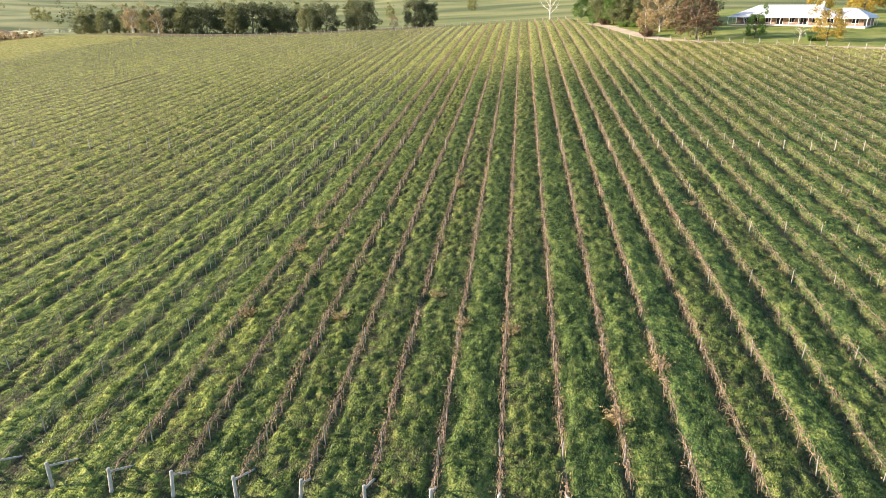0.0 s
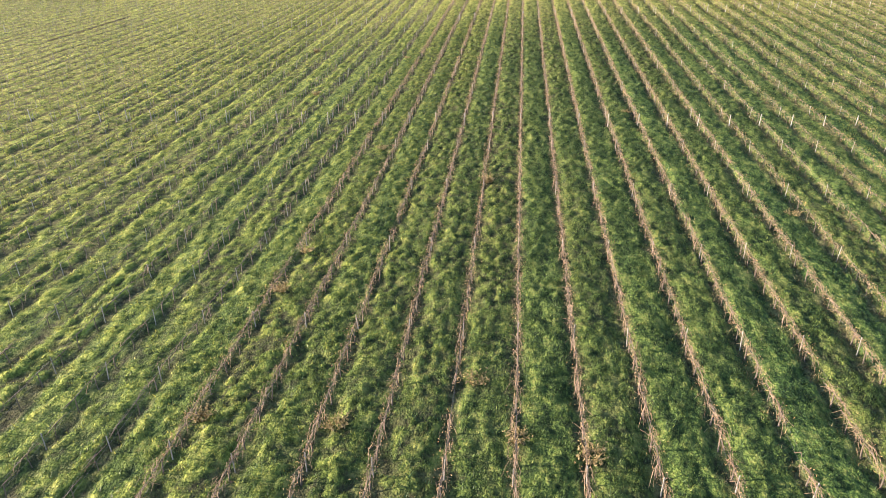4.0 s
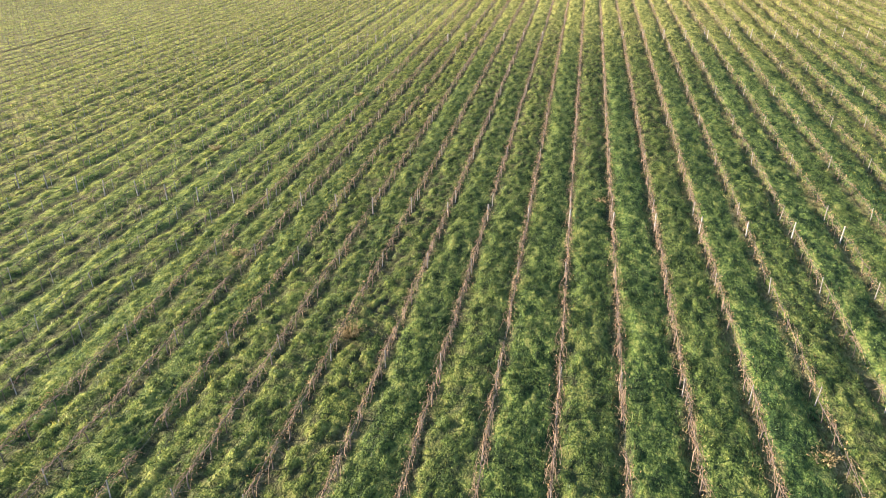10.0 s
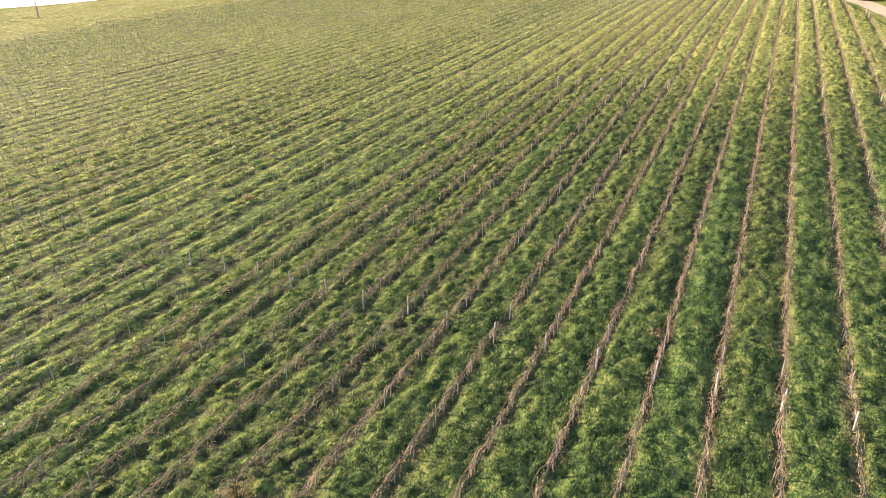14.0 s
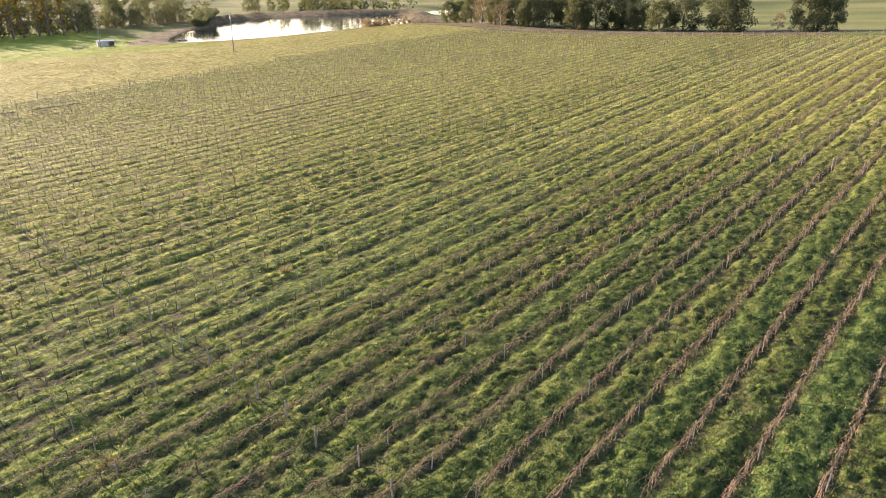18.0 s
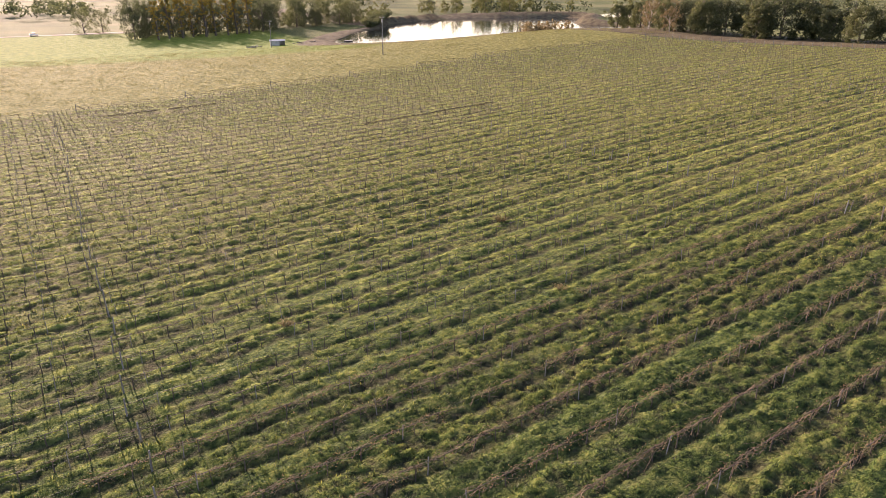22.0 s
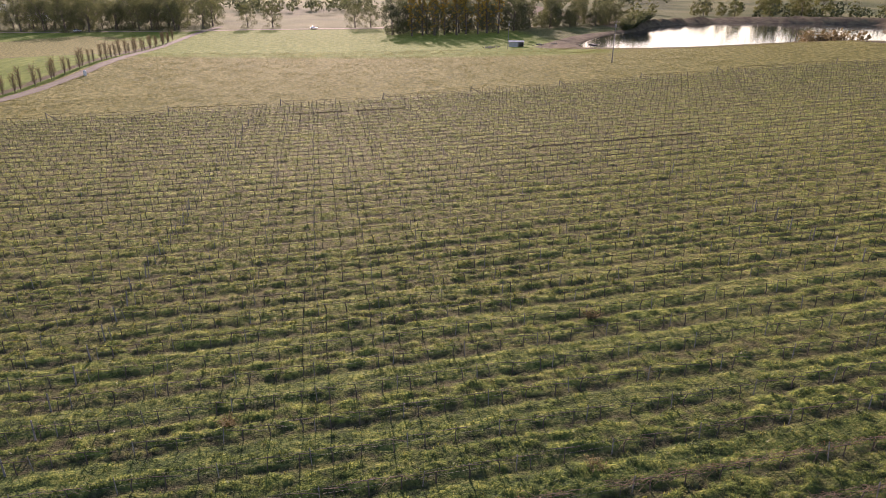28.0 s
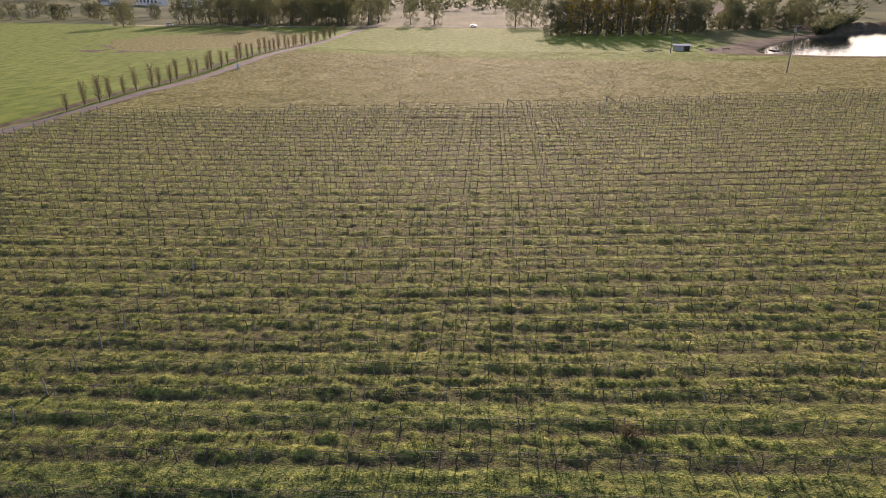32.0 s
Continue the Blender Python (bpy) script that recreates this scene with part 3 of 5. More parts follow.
def build_ground():
    Z = height(X, Y) + RELIEF
    mid = smooth(-300, -240, X) * smooth(-62, -66, Y) + smooth(0, -3, X - west_edge(Y)) * smooth(-320, -260, X)
    Z = Z + mid * 0.12 * (lattice(5, X, Y, 3.4) - 0.5)
    n, m = X.shape
    i = np.arange(n * m).reshape(n, m)
    quads = np.stack([i[:-1, :-1], i[1:, :-1], i[1:, 1:], i[:-1, 1:]], -1).reshape(-1, 4)
    ob = sheet("ground", np.stack([X, Y, Z], -1).reshape(-1, 3), quads, GROUND, kind="structure", smooth_shade=True)
    tagged(ob, "grassy rolling farmland with green swards and dry meadow", "ground")
    edge = west_edge(Y)
    in_vines = smooth(-2, 2, X - edge) * smooth(ROW_SOUTH - 4, ROW_SOUTH, Y) * smooth(3, -1, Y - north_end(X))
    lake = lake_reach(X, Y)
    marsh = np.hypot((X + 325) / 56, (Y + 116) / 46) + 0.5 * (lattice(15, X, Y, 24.0) - 0.5) + 0.3 * (lattice(16, X, Y, 8.0) - 0.5)
    shares = {
        "vineyard": in_vines,
        "lush": in_vines * 0.8 * lushness(X, Y) * smooth(75, 25, Y) * smooth(-58, -22, X),
        # by tuft height: tops painted lighter, hollows darker, along with grass and soil
        "rich_lit": in_vines * smooth(0.35, 0.75, TUFT) * smooth(-4, -28, X) * 0.9,
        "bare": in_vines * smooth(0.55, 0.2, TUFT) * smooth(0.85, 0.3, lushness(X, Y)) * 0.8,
        "dry": in_vines * np.clip(smooth(2, 14, X) * smooth(-50, -20, Y) + smooth(50, 90, Y), 0, 1),
        "thin": in_vines * np.clip(smooth(-24, -66, X - 0.2 * Y) + smooth(36, 96, Y + 0.2 * X), 0, 1),
        "meadow": smooth(2, -2, X - edge) * smooth(-320, -280, X - 0.2 * (Y - 60)) * smooth(-66, -62, Y) * smooth(250, 215, Y),
        "lawn": smooth(-1, 3, Y - north_end(X)) * smooth(8, 14, X) * smooth(260, 200, Y),
        "wet": smooth(1.06, 0.94, marsh),
        "pasture": smooth(-62.6, -64, Y) * smooth(-60, -90, X) * smooth(-470, -400, X) + smooth(-215, -270, X - 0.2 * (Y - 60)) * smooth(-66, -62, Y) * smooth(-442, -425, X) * smooth(150, 100, Y) * 0.9,
        "distance": np.clip(smooth(ROW_NORTH + 2, ROW_NORTH + 12, Y) + smooth(-420, -440, X), 0, 1),
        "bank": smooth(1.3, 1.15, lake) * smooth(0.9, 0.95, lake) + smooth(194, 198, Y) * smooth(245, 228, Y) * smooth(-30, -60, X) + smooth(-66.6, -67.4, Y) * smooth(-70, -69.2, Y) * smooth(-110, -130, X) * smooth(-340, -320, X) + 0.8 * smooth(0.06, 0.02, np.abs(marsh - 1)) * smooth(-320, -300, X),
    }
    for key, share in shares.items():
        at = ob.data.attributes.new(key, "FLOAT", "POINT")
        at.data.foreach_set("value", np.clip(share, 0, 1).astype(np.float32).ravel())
    return ob


ground = build_ground()

_t = np.linspace(0, 2 * np.pi, 97)[:-1]
_r = 1.06 * shore((_t + np.pi) % (2 * np.pi) - np.pi)
_rim = np.stack([LAKE[0] + _r * np.cos(_t), LAKE[1] + _r * np.sin(_t), np.full_like(_t, WATER_LEVEL)], -1)
_v = np.concatenate([_rim, [[*LAKE, WATER_LEVEL]]])
_f = np.stack([np.arange(96), (np.arange(96) + 1) % 96, np.full(96, 96)], -1)
tagged(sheet("water", _v, _f, WATER, kind="structure"), "calm farm lake mirroring the bright sky", "lake")
_rim = np.stack([POND[0] + 0.45 * 101 * np.cos(_t) + 0.89 * 38 * np.sin(_t), POND[1] - 0.89 * 101 * np.cos(_t) + 0.45 * 38 * np.sin(_t), np.full_like(_t, WATER_LEVEL)], -1)
_v = np.concatenate([_rim, [[*POND, WATER_LEVEL]]])
tagged(sheet("water", _v, _f[:, [1, 0, 2]], WATER, kind="structure"), "narrow pond beyond the lake mirroring the sky", "pond")


def ribbon(name, path, width, material, label, category, rise=0.06, ragged=0.0):
    """A strip of track laid on the ground along a path of x, y."""
    path = np.asarray(path, float)
    t = np.concatenate([[0], np.cumsum(np.hypot(*np.diff(path, axis=0).T))])
    s = np.arange(0, t[-1], 1.5)
    p = np.stack([np.interp(s, t, path[:, 0]), np.interp(s, t, path[:, 1])], -1)
    for _ in range(6):
        p[1:-1] = (p[:-2] + 2 * p[1:-1] + p[2:]) / 4
    d = np.gradient(p, axis=0)
    d /= np.linalg.norm(d, axis=1, keepdims=True)
    across = np.stack([-d[:, 1], d[:, 0]], -1)
    cols = np.linspace(-0.5, 0.5, 5)
    w = width * (1 + ragged * (lattice(11, s, s * 0, 5.0) - 0.5))
    q = p[:, None] + across[:, None] * cols[None, :, None] * w[:, None, None]
    z = height(q[..., 0], q[..., 1]) + rise - 0.1 * np.abs(cols) ** 2
    v = np.concatenate([q, z[..., None]], -1)
    i = np.arange(v.shape[0] * 5).reshape(-1, 5)
    f = np.stack([i[:-1, :-1], i[1:, :-1], i[1:, 1:], i[:-1, 1:]], -1).reshape(-1, 4)
    return tagged(sheet(name, v.reshape(-1, 3), f, material, kind="structure", smooth_shade=True), label, category)


ribbon("road", [(-80, -66), (-110, -64.6), (-128, -63.2), (-147, -62), (-170, -60.8), (-220, -60), (-300, -62), (-412, -63.5), (-470, -60)], 3.8, TRACK, "unsealed brown farm road beside a row of poplars", "road", 0.12, 0.2)
ribbon("pavement", [(15, 160), (19, 144), (22, 127), (25.5, 110), (31, 99), (43, 88), (54, 80.5), (69, 73.5), (100, 62)], 4.2, DRIVE, "pale sandy driveway curving past the homestead lawn", "driveway", 0.12, 0.3)
ribbon("road", [(-424, -230), (-426, -130), (-428, -71), (-436, -27), (-440, 14), (-445, 39), (-452, 90)], 6.0, DRIVE, "pale gravel public road across the valley", "road", 0.15)


# ---- vines ----
def trunk_paths(x, y, z, tall, seed):
    r = np.random.default_rng(seed)
    n = len(x)
    t = np.linspace(0, 1, 4)
    p = np.zeros((n, 4, 3))
    bend = r.normal(0, 0.05, (n, 1, 2)) * np.sin(t * 3.0)[None, :, None] + r.normal(0, 0.05, (n, 1, 2)) * t[None, :, None]
    p[..., 0] = x[:, None] + bend[..., 0]
    p[..., 1] = y[:, None] + bend[..., 1]
    p[..., 2] = z[:, None] - 0.08 + t * (tall[:, None] + 0.08)
    return p


def bare_vines(x, y, z, seed, sides=4, spurs=5):
    """Pruned vines: trunk, two arms along the wire, short spurs."""
    r = np.random.default_rng(seed)
    n = len(x)
    tall = r.uniform(0.82, 1.0, n)
    tr = trunk_paths(x, y, z, tall, seed)
    top = tr[:, -1]
    out = [tubes(tr, np.linspace(0.036, 0.025, 4)[None] * r.uniform(0.8, 1.3, (n, 1)), sides)]
    for way in (-1, 1):
        s = np.linspace(0, 1, 2)
        arm = top[:, None] + np.stack([r.normal(0, 0.03, (n, 2)), way * s[None] * VINE_GAP * 0.5 + np.zeros((n, 1)), r.normal(0, 0.03, (n, 2)) - 0.01], -1)
        arm[:, 0] = top
        out.append(tubes(arm, np.array([[0.026, 0.014]]) * np.ones((n, 1)), 3))
    if spurs:
        m = n * spurs
        at = np.repeat(top, spurs, 0) + np.stack([r.normal(0, 0.02, m), r.uniform(-0.8, 0.8, m), np.zeros(m)], -1)
        tip = at + np.stack([r.normal(0, 0.07, m), r.normal(0, 0.06, m), r.uniform(0.06, 0.28, m)], -1)
        out.append(tubes(np.stack([at, tip], 1), np.array([[0.009, 0.006]]) * np.ones((m, 1)), 3))
    return joined(*out)


def caned_vines(x, y, z, seed, canes=12, sides=4, thick=1.0):
    """Vines with last season's canes still on: trunk, arms and a mat of arching, drooping canes."""
    r = np.random.default_rng(seed)
    n = len(x)
    wood = bare_vines(x, y, z, seed, sides, 0)
    m = n * canes
    at = np.stack([np.repeat(x, canes) + r.normal(0, 0.08, m), np.repeat(y, canes) + r.uniform(-0.85, 0.85, m), np.repeat(z, canes) + r.normal(0.98, 0.05, m)], -1)
    turn = np.where(r.random(m) < 0.5, np.pi / 2, -np.pi / 2) + r.normal(0, 0.22, m)
    aside = r.random(m) < 0.1
    turn = turn + np.where(aside, np.pi / 2, 0)
    reach, lift = r.uniform(0.3, 1.0, m) * np.where(aside, 0.45, 1.0), r.uniform(0.0, 0.16, m)
    s = np.array([0.0, 0.5, 1.0])
    p = at[:, None] + np.stack([np.cos(turn)[:, None] * reach[:, None] * s, np.sin(turn)[:, None] * reach[:, None] * s,
                                lift[:, None] * np.sin(s * 2.6)[None] * 1.2 - (r.uniform(0.1, 0.8, m) * reach)[:, None] * s**2], -1)
    p[:, 1:] += r.normal(0, 0.04, (m, 2, 3))
    mat = tubes(p, np.array([[0.009, 0.0075, 0.005]]) * thick * r.uniform(0.7, 1.3, (m, 1)), 3)
    return wood, mat


def dead_leaves(x, y, z, seed, count, size=0.07):
    r = np.random.default_rng(seed)
    m = len(x) * count
    c = np.stack([np.repeat(x, count) + r.normal(0, 0.2, m), np.repeat(y, count) + r.uniform(-0.85, 0.85, m), np.repeat(z, count) + r.normal(0.93, 0.17, m)], -1)
    a, b = r.normal(0, 1, (m, 3)), r.normal(0, 1, (m, 3))
    a *= (size * r.uniform(0.5, 1.3, m) / np.linalg.norm(a, axis=1))[:, None]
    b *= (size * r.uniform(0.5, 1.0, m) / np.linalg.norm(b, axis=1))[:, None]
    v = np.stack([c - a, c + b, c + a], 1).reshape(-1, 3)
    return v, np.arange(m * 3).reshape(-1, 3)


def post_mesh(name, tall, radius, material, sides=8):
    """A round post, slightly tapered, with a worn chamfered top, its foot in the ground."""
    ang = np.arange(sides) * 2 * np.pi / sides
    rings = [(-0.3, 1.08), (tall * 0.5, 1.0), (tall - radius * 0.5, 0.94), (tall, 0.68)]
    v = np.concatenate([np.stack([np.cos(ang) * radius * s, np.sin(ang) * radius * s, np.full(sides, h)], -1) for h, s in rings])
    i = np.arange(len(rings) * sides).reshape(-1, sides)
    j = np.roll(i, -1, 1)
    f = [tuple(q) for q in np.stack([i[:-1], j[:-1], j[1:], i[1:]], -1).reshape(-1, 4)] + [tuple(i[-1])]
    me = bpy.data.meshes.new(name)
    me.from_pydata(v.tolist(), [], [tuple(int(c) for c in q) for q in f])
    me.materials.append(material)
    return me


WHITE_POST = post_mesh("post", 1.4, 0.048, POST_WHITE)
STOUT_POST = post_mesh("post", 1.4, 0.05, POST_GREY)
GREY_POST = post_mesh("post", 1.2, 0.03, POST_GREY, 6)
DARK_POST = post_mesh("post", 1.12, 0.026, POST_GREY, 6)
STRAINER_POST = post_mesh("strainer_post", 1.4, 0.085, POST_WHITE, 10)
_brace = tubes([[(0, 0.06, 1.15), (0, 1.0, 0.65), (0, 2.0, 0.1)]], [[0.05, 0.055, 0.05]], 6)
BRACE = sheet("brace", *_brace, POST_WHITE)
BRACE_MESH = BRACE.data
bpy.data.objects.remove(BRACE)
NEAR_X, NEAR_Y = (-11.0, 9.5), (-50.0, 16.0)
near_kinds, pruned_kinds = [], []
PRUNED_X, PRUNED_Y = (-62.0, -28.0), (4.0, 50.0)


def near_vine_kinds():
    """Six single vines, to be set one by one where the flight passes lowest."""
    for kind in range(6):
        zero = np.zeros(1)
        wood, mat = caned_vines(zero, zero, zero, 900 + kind, 27, 6)
        leaf = dead_leaves(zero, zero, zero, 950 + kind, 34, 0.06)
        made = []
        for nm, data, ma in (("vine", wood, BARK), ("cane", mat, CANE), ("dead_leaf", leaf, DEAD_LEAF)):
            ob = sheet(nm, *data, ma)
            made.append(ob.data)
            bpy.data.objects.remove(ob)
        near_kinds.append(made)
        ob = sheet("vine", *bare_vines(zero, zero, zero, 980 + kind, 6, 9), BARK)
        pruned_kinds.append(ob.data)
        bpy.data.objects.remove(ob)


def lean_post(name, mesh, x, y, parent, tilt, label=""):
    ob = new(name, mesh)
    ob.matrix_basis = pose(x, y, float(height(x, y)), tilt[0], tilt[1], 0)
    ob.parent = parent
    return tagged(ob, label)


def build_row(k):
    r = np.random.default_rng(5000 + k)
    ys = 2.6 + COLUMN_LEAN * (ROW_FIRST + ROW_GAP * k) + VINE_GAP * (np.arange(-50, int((ROW_NORTH - ROW_SOUTH) / VINE_GAP) + 10) + 0.5)
    ys = ys[(ys > ROW_SOUTH + 1.0) & (ys < ROW_NORTH - 2.0)]
    ys = ys[ys > ROW_SOUTH + 4.2 * smooth(-95, -140, ROW_FIRST + ROW_GAP * k)]
    ys = ys + r.normal(0, 0.06, len(ys))
    xs = row_x(k, ys) + r.normal(0, 0.025, len(ys))
    keep = (xs > west_edge(ys) + 1.0) & (ys < north_end(xs) - 1.0)
    missing = r.random(len(ys)) < 0.04
    ys, xs, full = ys[keep & ~missing], xs[keep & ~missing], ys[keep]
    if len(ys) < 6:
        return
    zs = height(xs, ys)
    x0 = ROW_FIRST + ROW_GAP * k
    caned = x0 > -27 + r.normal(0, 2)
    row = new("vine_row")
    tagged(row, "trellised row of dormant vines with a mat of tan uncut canes" if caned else "trellised row of pruned leafless vines with dark trunks", "vine row", "rows of the vineyard")
    here = (x0 > NEAR_X[0]) & (x0 < NEAR_X[1]) & (ys > NEAR_Y[0]) & (ys < NEAR_Y[1])
    if not caned and PRUNED_X[0] < x0 < PRUNED_X[1]:
        here = (ys > PRUNED_Y[0]) & (ys < PRUNED_Y[1])
        for x, y, z in zip(xs[here], ys[here], zs[here]):
            v = new("vine", pruned_kinds[r.integers(len(pruned_kinds))])
            v.matrix_basis = pose(x, y, z, 0, 0, 180 * r.integers(2) + r.normal(0, 3))
            v.parent = row
    for x, y, z in () if not caned else zip(xs[here], ys[here], zs[here]):
        meshes = near_kinds[r.integers(len(near_kinds))]
        v = new("vine", meshes[0])
        v.matrix_basis = pose(x, y, z, 0, 0, 180 * r.integers(2) + r.normal(0, 3))
        v.parent = row
        for nm, me in zip(("cane", "dead_leaf"), meshes[1:]):
            bit = tagged(new(nm, me), kind="stuff")
            bit.parent = v
    x, y, z = xs[~here], ys[~here], zs[~here]
    close = abs(x0 + 8) < 20
    if caned:
        lush = r.uniform(0.75, 1.25)
        wood, mat = caned_vines(x, y, z, 7000 + k, int((12 if close else 9) * lush), 4 if close else 3, 1.05)
        if close:
            nigh = y < 62
            _, more = caned_vines(x[nigh], y[nigh], z[nigh], 7300 + k, int(10 * lush), 3)
            mat = joined(mat, more)
        sheet("cane_mat", *mat, CANE, row, "tan brown canes hanging over the wire", "stuff")
        sheet("dead_foliage", *dead_leaves(x, y, z, 8000 + k, int((30 if close else 17) * r.uniform(0.4, 1.6)), 0.065 if close else 0.075), DEAD_LEAF, row, "curled brown dead leaves", "stuff")
    else:
        wood = bare_vines(x, y, z, 7000 + k, 4 if x0 > -60 else 3, 4 if x0 > -60 else 1)
        if x0 > -45 or r.random() < 0.3:
            few = r.random(len(x)) < (0.5 if x0 > -45 else 0.15)
            _, mat = caned_vines(x[few], y[few], z[few], 7500 + k, 6, 3, 1.3)
            sheet("cane_mat", *mat, CANE, row, "few brown canes left on the wire", "stuff")
    if k in (-32, -46):
        rough = (y > 44) & (y < 74) if k == -32 else (y > 8) & (y < 30)
        _, mat = caned_vines(x[rough], y[rough], z[rough], 7700 + k, 34, 3, 1.5)
        sheet("brush", *mat, BARK, row, "dark unpruned tangle on the wire", "stuff")
    sheet("old_wood", *wood, BARK, row, "dark gnarled vine trunks and arms", "stuff")
    line = np.arange(full[0], full[-1] + 0.1, 4.1)
    lx = row_x(k, line)
    wires = [np.stack([lx, line, height(lx, line) + h], -1) for h in (0.99, 0.62)]
    sheet("wire", *tubes(wires, np.full((2, len(line)), 0.0045), 3), WIRE, row)
    step = 9.84 if caned else 4.92
    for y in np.arange(2.6 + COLUMN_LEAN * x0 - 120 * 4.92, full[-1] - 3, step):
        if y < full[0] + 2:
            continue
        x, y = row_x(k, y) + r.normal(0, 0.03), y + r.normal(0, 0.12)
        lean_post("post", GREY_POST if caned else DARK_POST, x, y, row, (r.normal(0, 3), r.normal(0, 2)))
    for y in (r.normal(0, 0.25), 60 + r.normal(0, 0.3), 121 + r.normal(0, 0.3)):
        if full[0] < y < full[-1]:
            white = k >= 0 or r.random() < 0.15
            lean_post("post", WHITE_POST if white else STOUT_POST if x0 > -60 else GREY_POST, row_x(k, y), y, row, (r.normal(0, 2), r.normal(0, 2)), "whitish weathered round post" if white else "grey weathered round post")
    for y, way in ((full[0] - 1.3, 0), (full[-1] + 1.3, 180)):
        x = row_x(k, y)
        p = lean_post("strainer_post", STRAINER_POST, x, y, row, (r.normal(-3 if way == 0 else 3, 2), r.normal(0, 3)), "stout pale end post")
        if way == 0:
            b = new("brace", BRACE_MESH)
            b.parent = p


near_vine_kinds()
for _k in range(-64, 25):
    build_row(_k)


# ---- grass ----
def tufts(name, x, y, tall, blades, material, label, seed, width=0.05, splay=0.5):
    """Clumps of pointed blades, standing on the ground."""
    r = np.random.default_rng(seed)
    n = len(x)
    z = height(x, y) + on_grid(RELIEF, x, y) - 0.02
    root = np.repeat(np.stack([x, y, z], -1), blades, 0)
    m = n * blades
    turn = r.random(m) * 2 * np.pi
    root[:, :2] += r.normal(0, 0.05, (m, 2))
    h = np.repeat(tall, blades) * r.uniform(0.6, 1.2, m)
    out = h * r.uniform(0.3, splay * 2.6, m)
    d = np.stack([np.cos(turn), np.sin(turn), np.zeros(m)], -1)
    side = np.stack([-np.sin(turn), np.cos(turn), np.zeros(m)], -1)
    w = (width * r.uniform(0.6, 1.3, m))[:, None]
    foot = root + d * (h * 0.12)[:, None]
    tip = root + d * out[:, None] + np.array([0, 0, 1.0]) * h[:, None]
    v = np.stack([foot - side * w, foot + side * w, tip], 1).reshape(-1, 3)
    ob = tagged(sheet(name, v, np.arange(m * 3).reshape(-1, 3), material, kind="stuff"), label, "grass")
    rise = np.stack([-on_grid(SLOPE_X, x, y), -on_grid(SLOPE_Y, x, y), np.full(n, 0.5)], -1)
    lie = np.repeat(rise, blades, 0) + r.normal(0, 0.32, (m, 3))
    lie[:, 2] = np.abs(lie[:, 2])
    lie /= np.linalg.norm(lie, axis=1, keepdims=True)
    ob.data.attributes.new("lie", "FLOAT_VECTOR", "POINT").data.foreach_set("vector", np.repeat(lie, 3, 0).astype(np.float32).ravel())
    return ob


def scatter(seed, x0, x1, y0, y1, per_square):
    r = np.random.default_rng(seed)
    n = int((x1 - x0) * (y1 - y0) * per_square)
    return r.uniform(x0, x1, n), r.uniform(y0, y1, n), r


def off_row(x, y):
    q = (x - ROW_FIRST - ROW_LEAN * y) / ROW_GAP
    return (q - np.round(q)) * ROW_GAP


def sward(name, seed, x0, x1, y0, y1, density, blades, tall, width, material, label, thick=None, fade=None, north=None, strip=False):
    """Grass in the lanes; thick: whether it grows in the thick lanes (1), the thin ones (0) or in both; strip: under the vines alone."""
    x, y, r = scatter(seed, x0, x1, y0, y1, density)
    off = np.abs(off_row(x, y))
    chance = smooth(0.75, 0.3, off) if strip else 0.25 + 0.75 * smooth(0.1, 0.5, off)
    if not strip:
        chance = chance * (0.14 + 0.86 * smooth(0.2, 0.55, on_grid(TUFT, x, y)))
    if thick is not None:
        lush = lushness(x, y)
        chance = chance * (smooth(0.15, 0.7, lush) if thick else 0.25 + 0.75 * smooth(0.85, 0.3, lush))
    if fade:
        chance = chance * smooth(fade[0], fade[1], x)
    if north:
        chance = chance * smooth(north[0], north[1], y)
    keep = (r.random(len(x)) < chance) & (x > west_edge(y) + 0.5) & (y < north_end(x))
    x, y = x[keep], y[keep]
    h = tall * (0.6 + 0.8 * on_grid(TUFT, x, y)) * r.uniform(0.5, 1.4, len(x))
    return tufts(name, x, y, h, blades, material, label, seed + 1, width)


_RANK, _LUSH, _THIN = "rank green grass between the vine rows", "lush dark green grass between the vine rows", "sparse yellow green grass between the vine rows"
sward("grass", 31, -80, 24, -62, 78, 24, 4, 0.12, 0.013, GRASS, _RANK, 0, fade=(-95, -42), north=(92, 25))
sward("lush_grass", 33, -66, 24, -62, 78, 28, 4, 0.13, 0.013, LUSH, _LUSH, 1, (-74, -10), (92, 0))
sward("lush_grass", 34, -26, 16, -58, 48, 20, 4, 0.12, 0.011, LUSH, _LUSH, 1)
sward("grass", 36, -28, 16, -58, 48, 15, 4, 0.12, 0.011, GRASS, _RANK, 0)
sward("weeds", 51, -62, 30, -62, 70, 3.5, 8, 0.15, 0.02, LUSH, "clumps of broad leaved green weeds in the sward", None, (-66, -16), (70, 20))
sward("grass", 35, -42, 40, 5, 135, 6, 3, 0.15, 0.035, SPARSE_GRASS, _THIN, None, None, (28, 72))
sward("grass", 57, 22, 76, -45, 100, 7, 3, 0.15, 0.035, SPARSE_GRASS, _THIN)
sward("grass", 37, -115, -16, -62, 105, 9, 3, 0.13, 0.03, SPARSE_GRASS, _THIN, None, (-105, -50))
sward("thin_grass", 39, -182, -45, -62, 194, 4.2, 3, 0.14, 0.06, PALE_GRASS, "thin yellowish grass under the pruned vines")
sward("dry_grass", 59, -8, 60, -61, 90, 11, 4, 0.16, 0.022, STRAW_TURF, "tan dry grass in the strips under the vines", None, (-6, 12), None, True)
_x, _y, _r = scatter(41, -285, -138, -64, 215, 2.0)
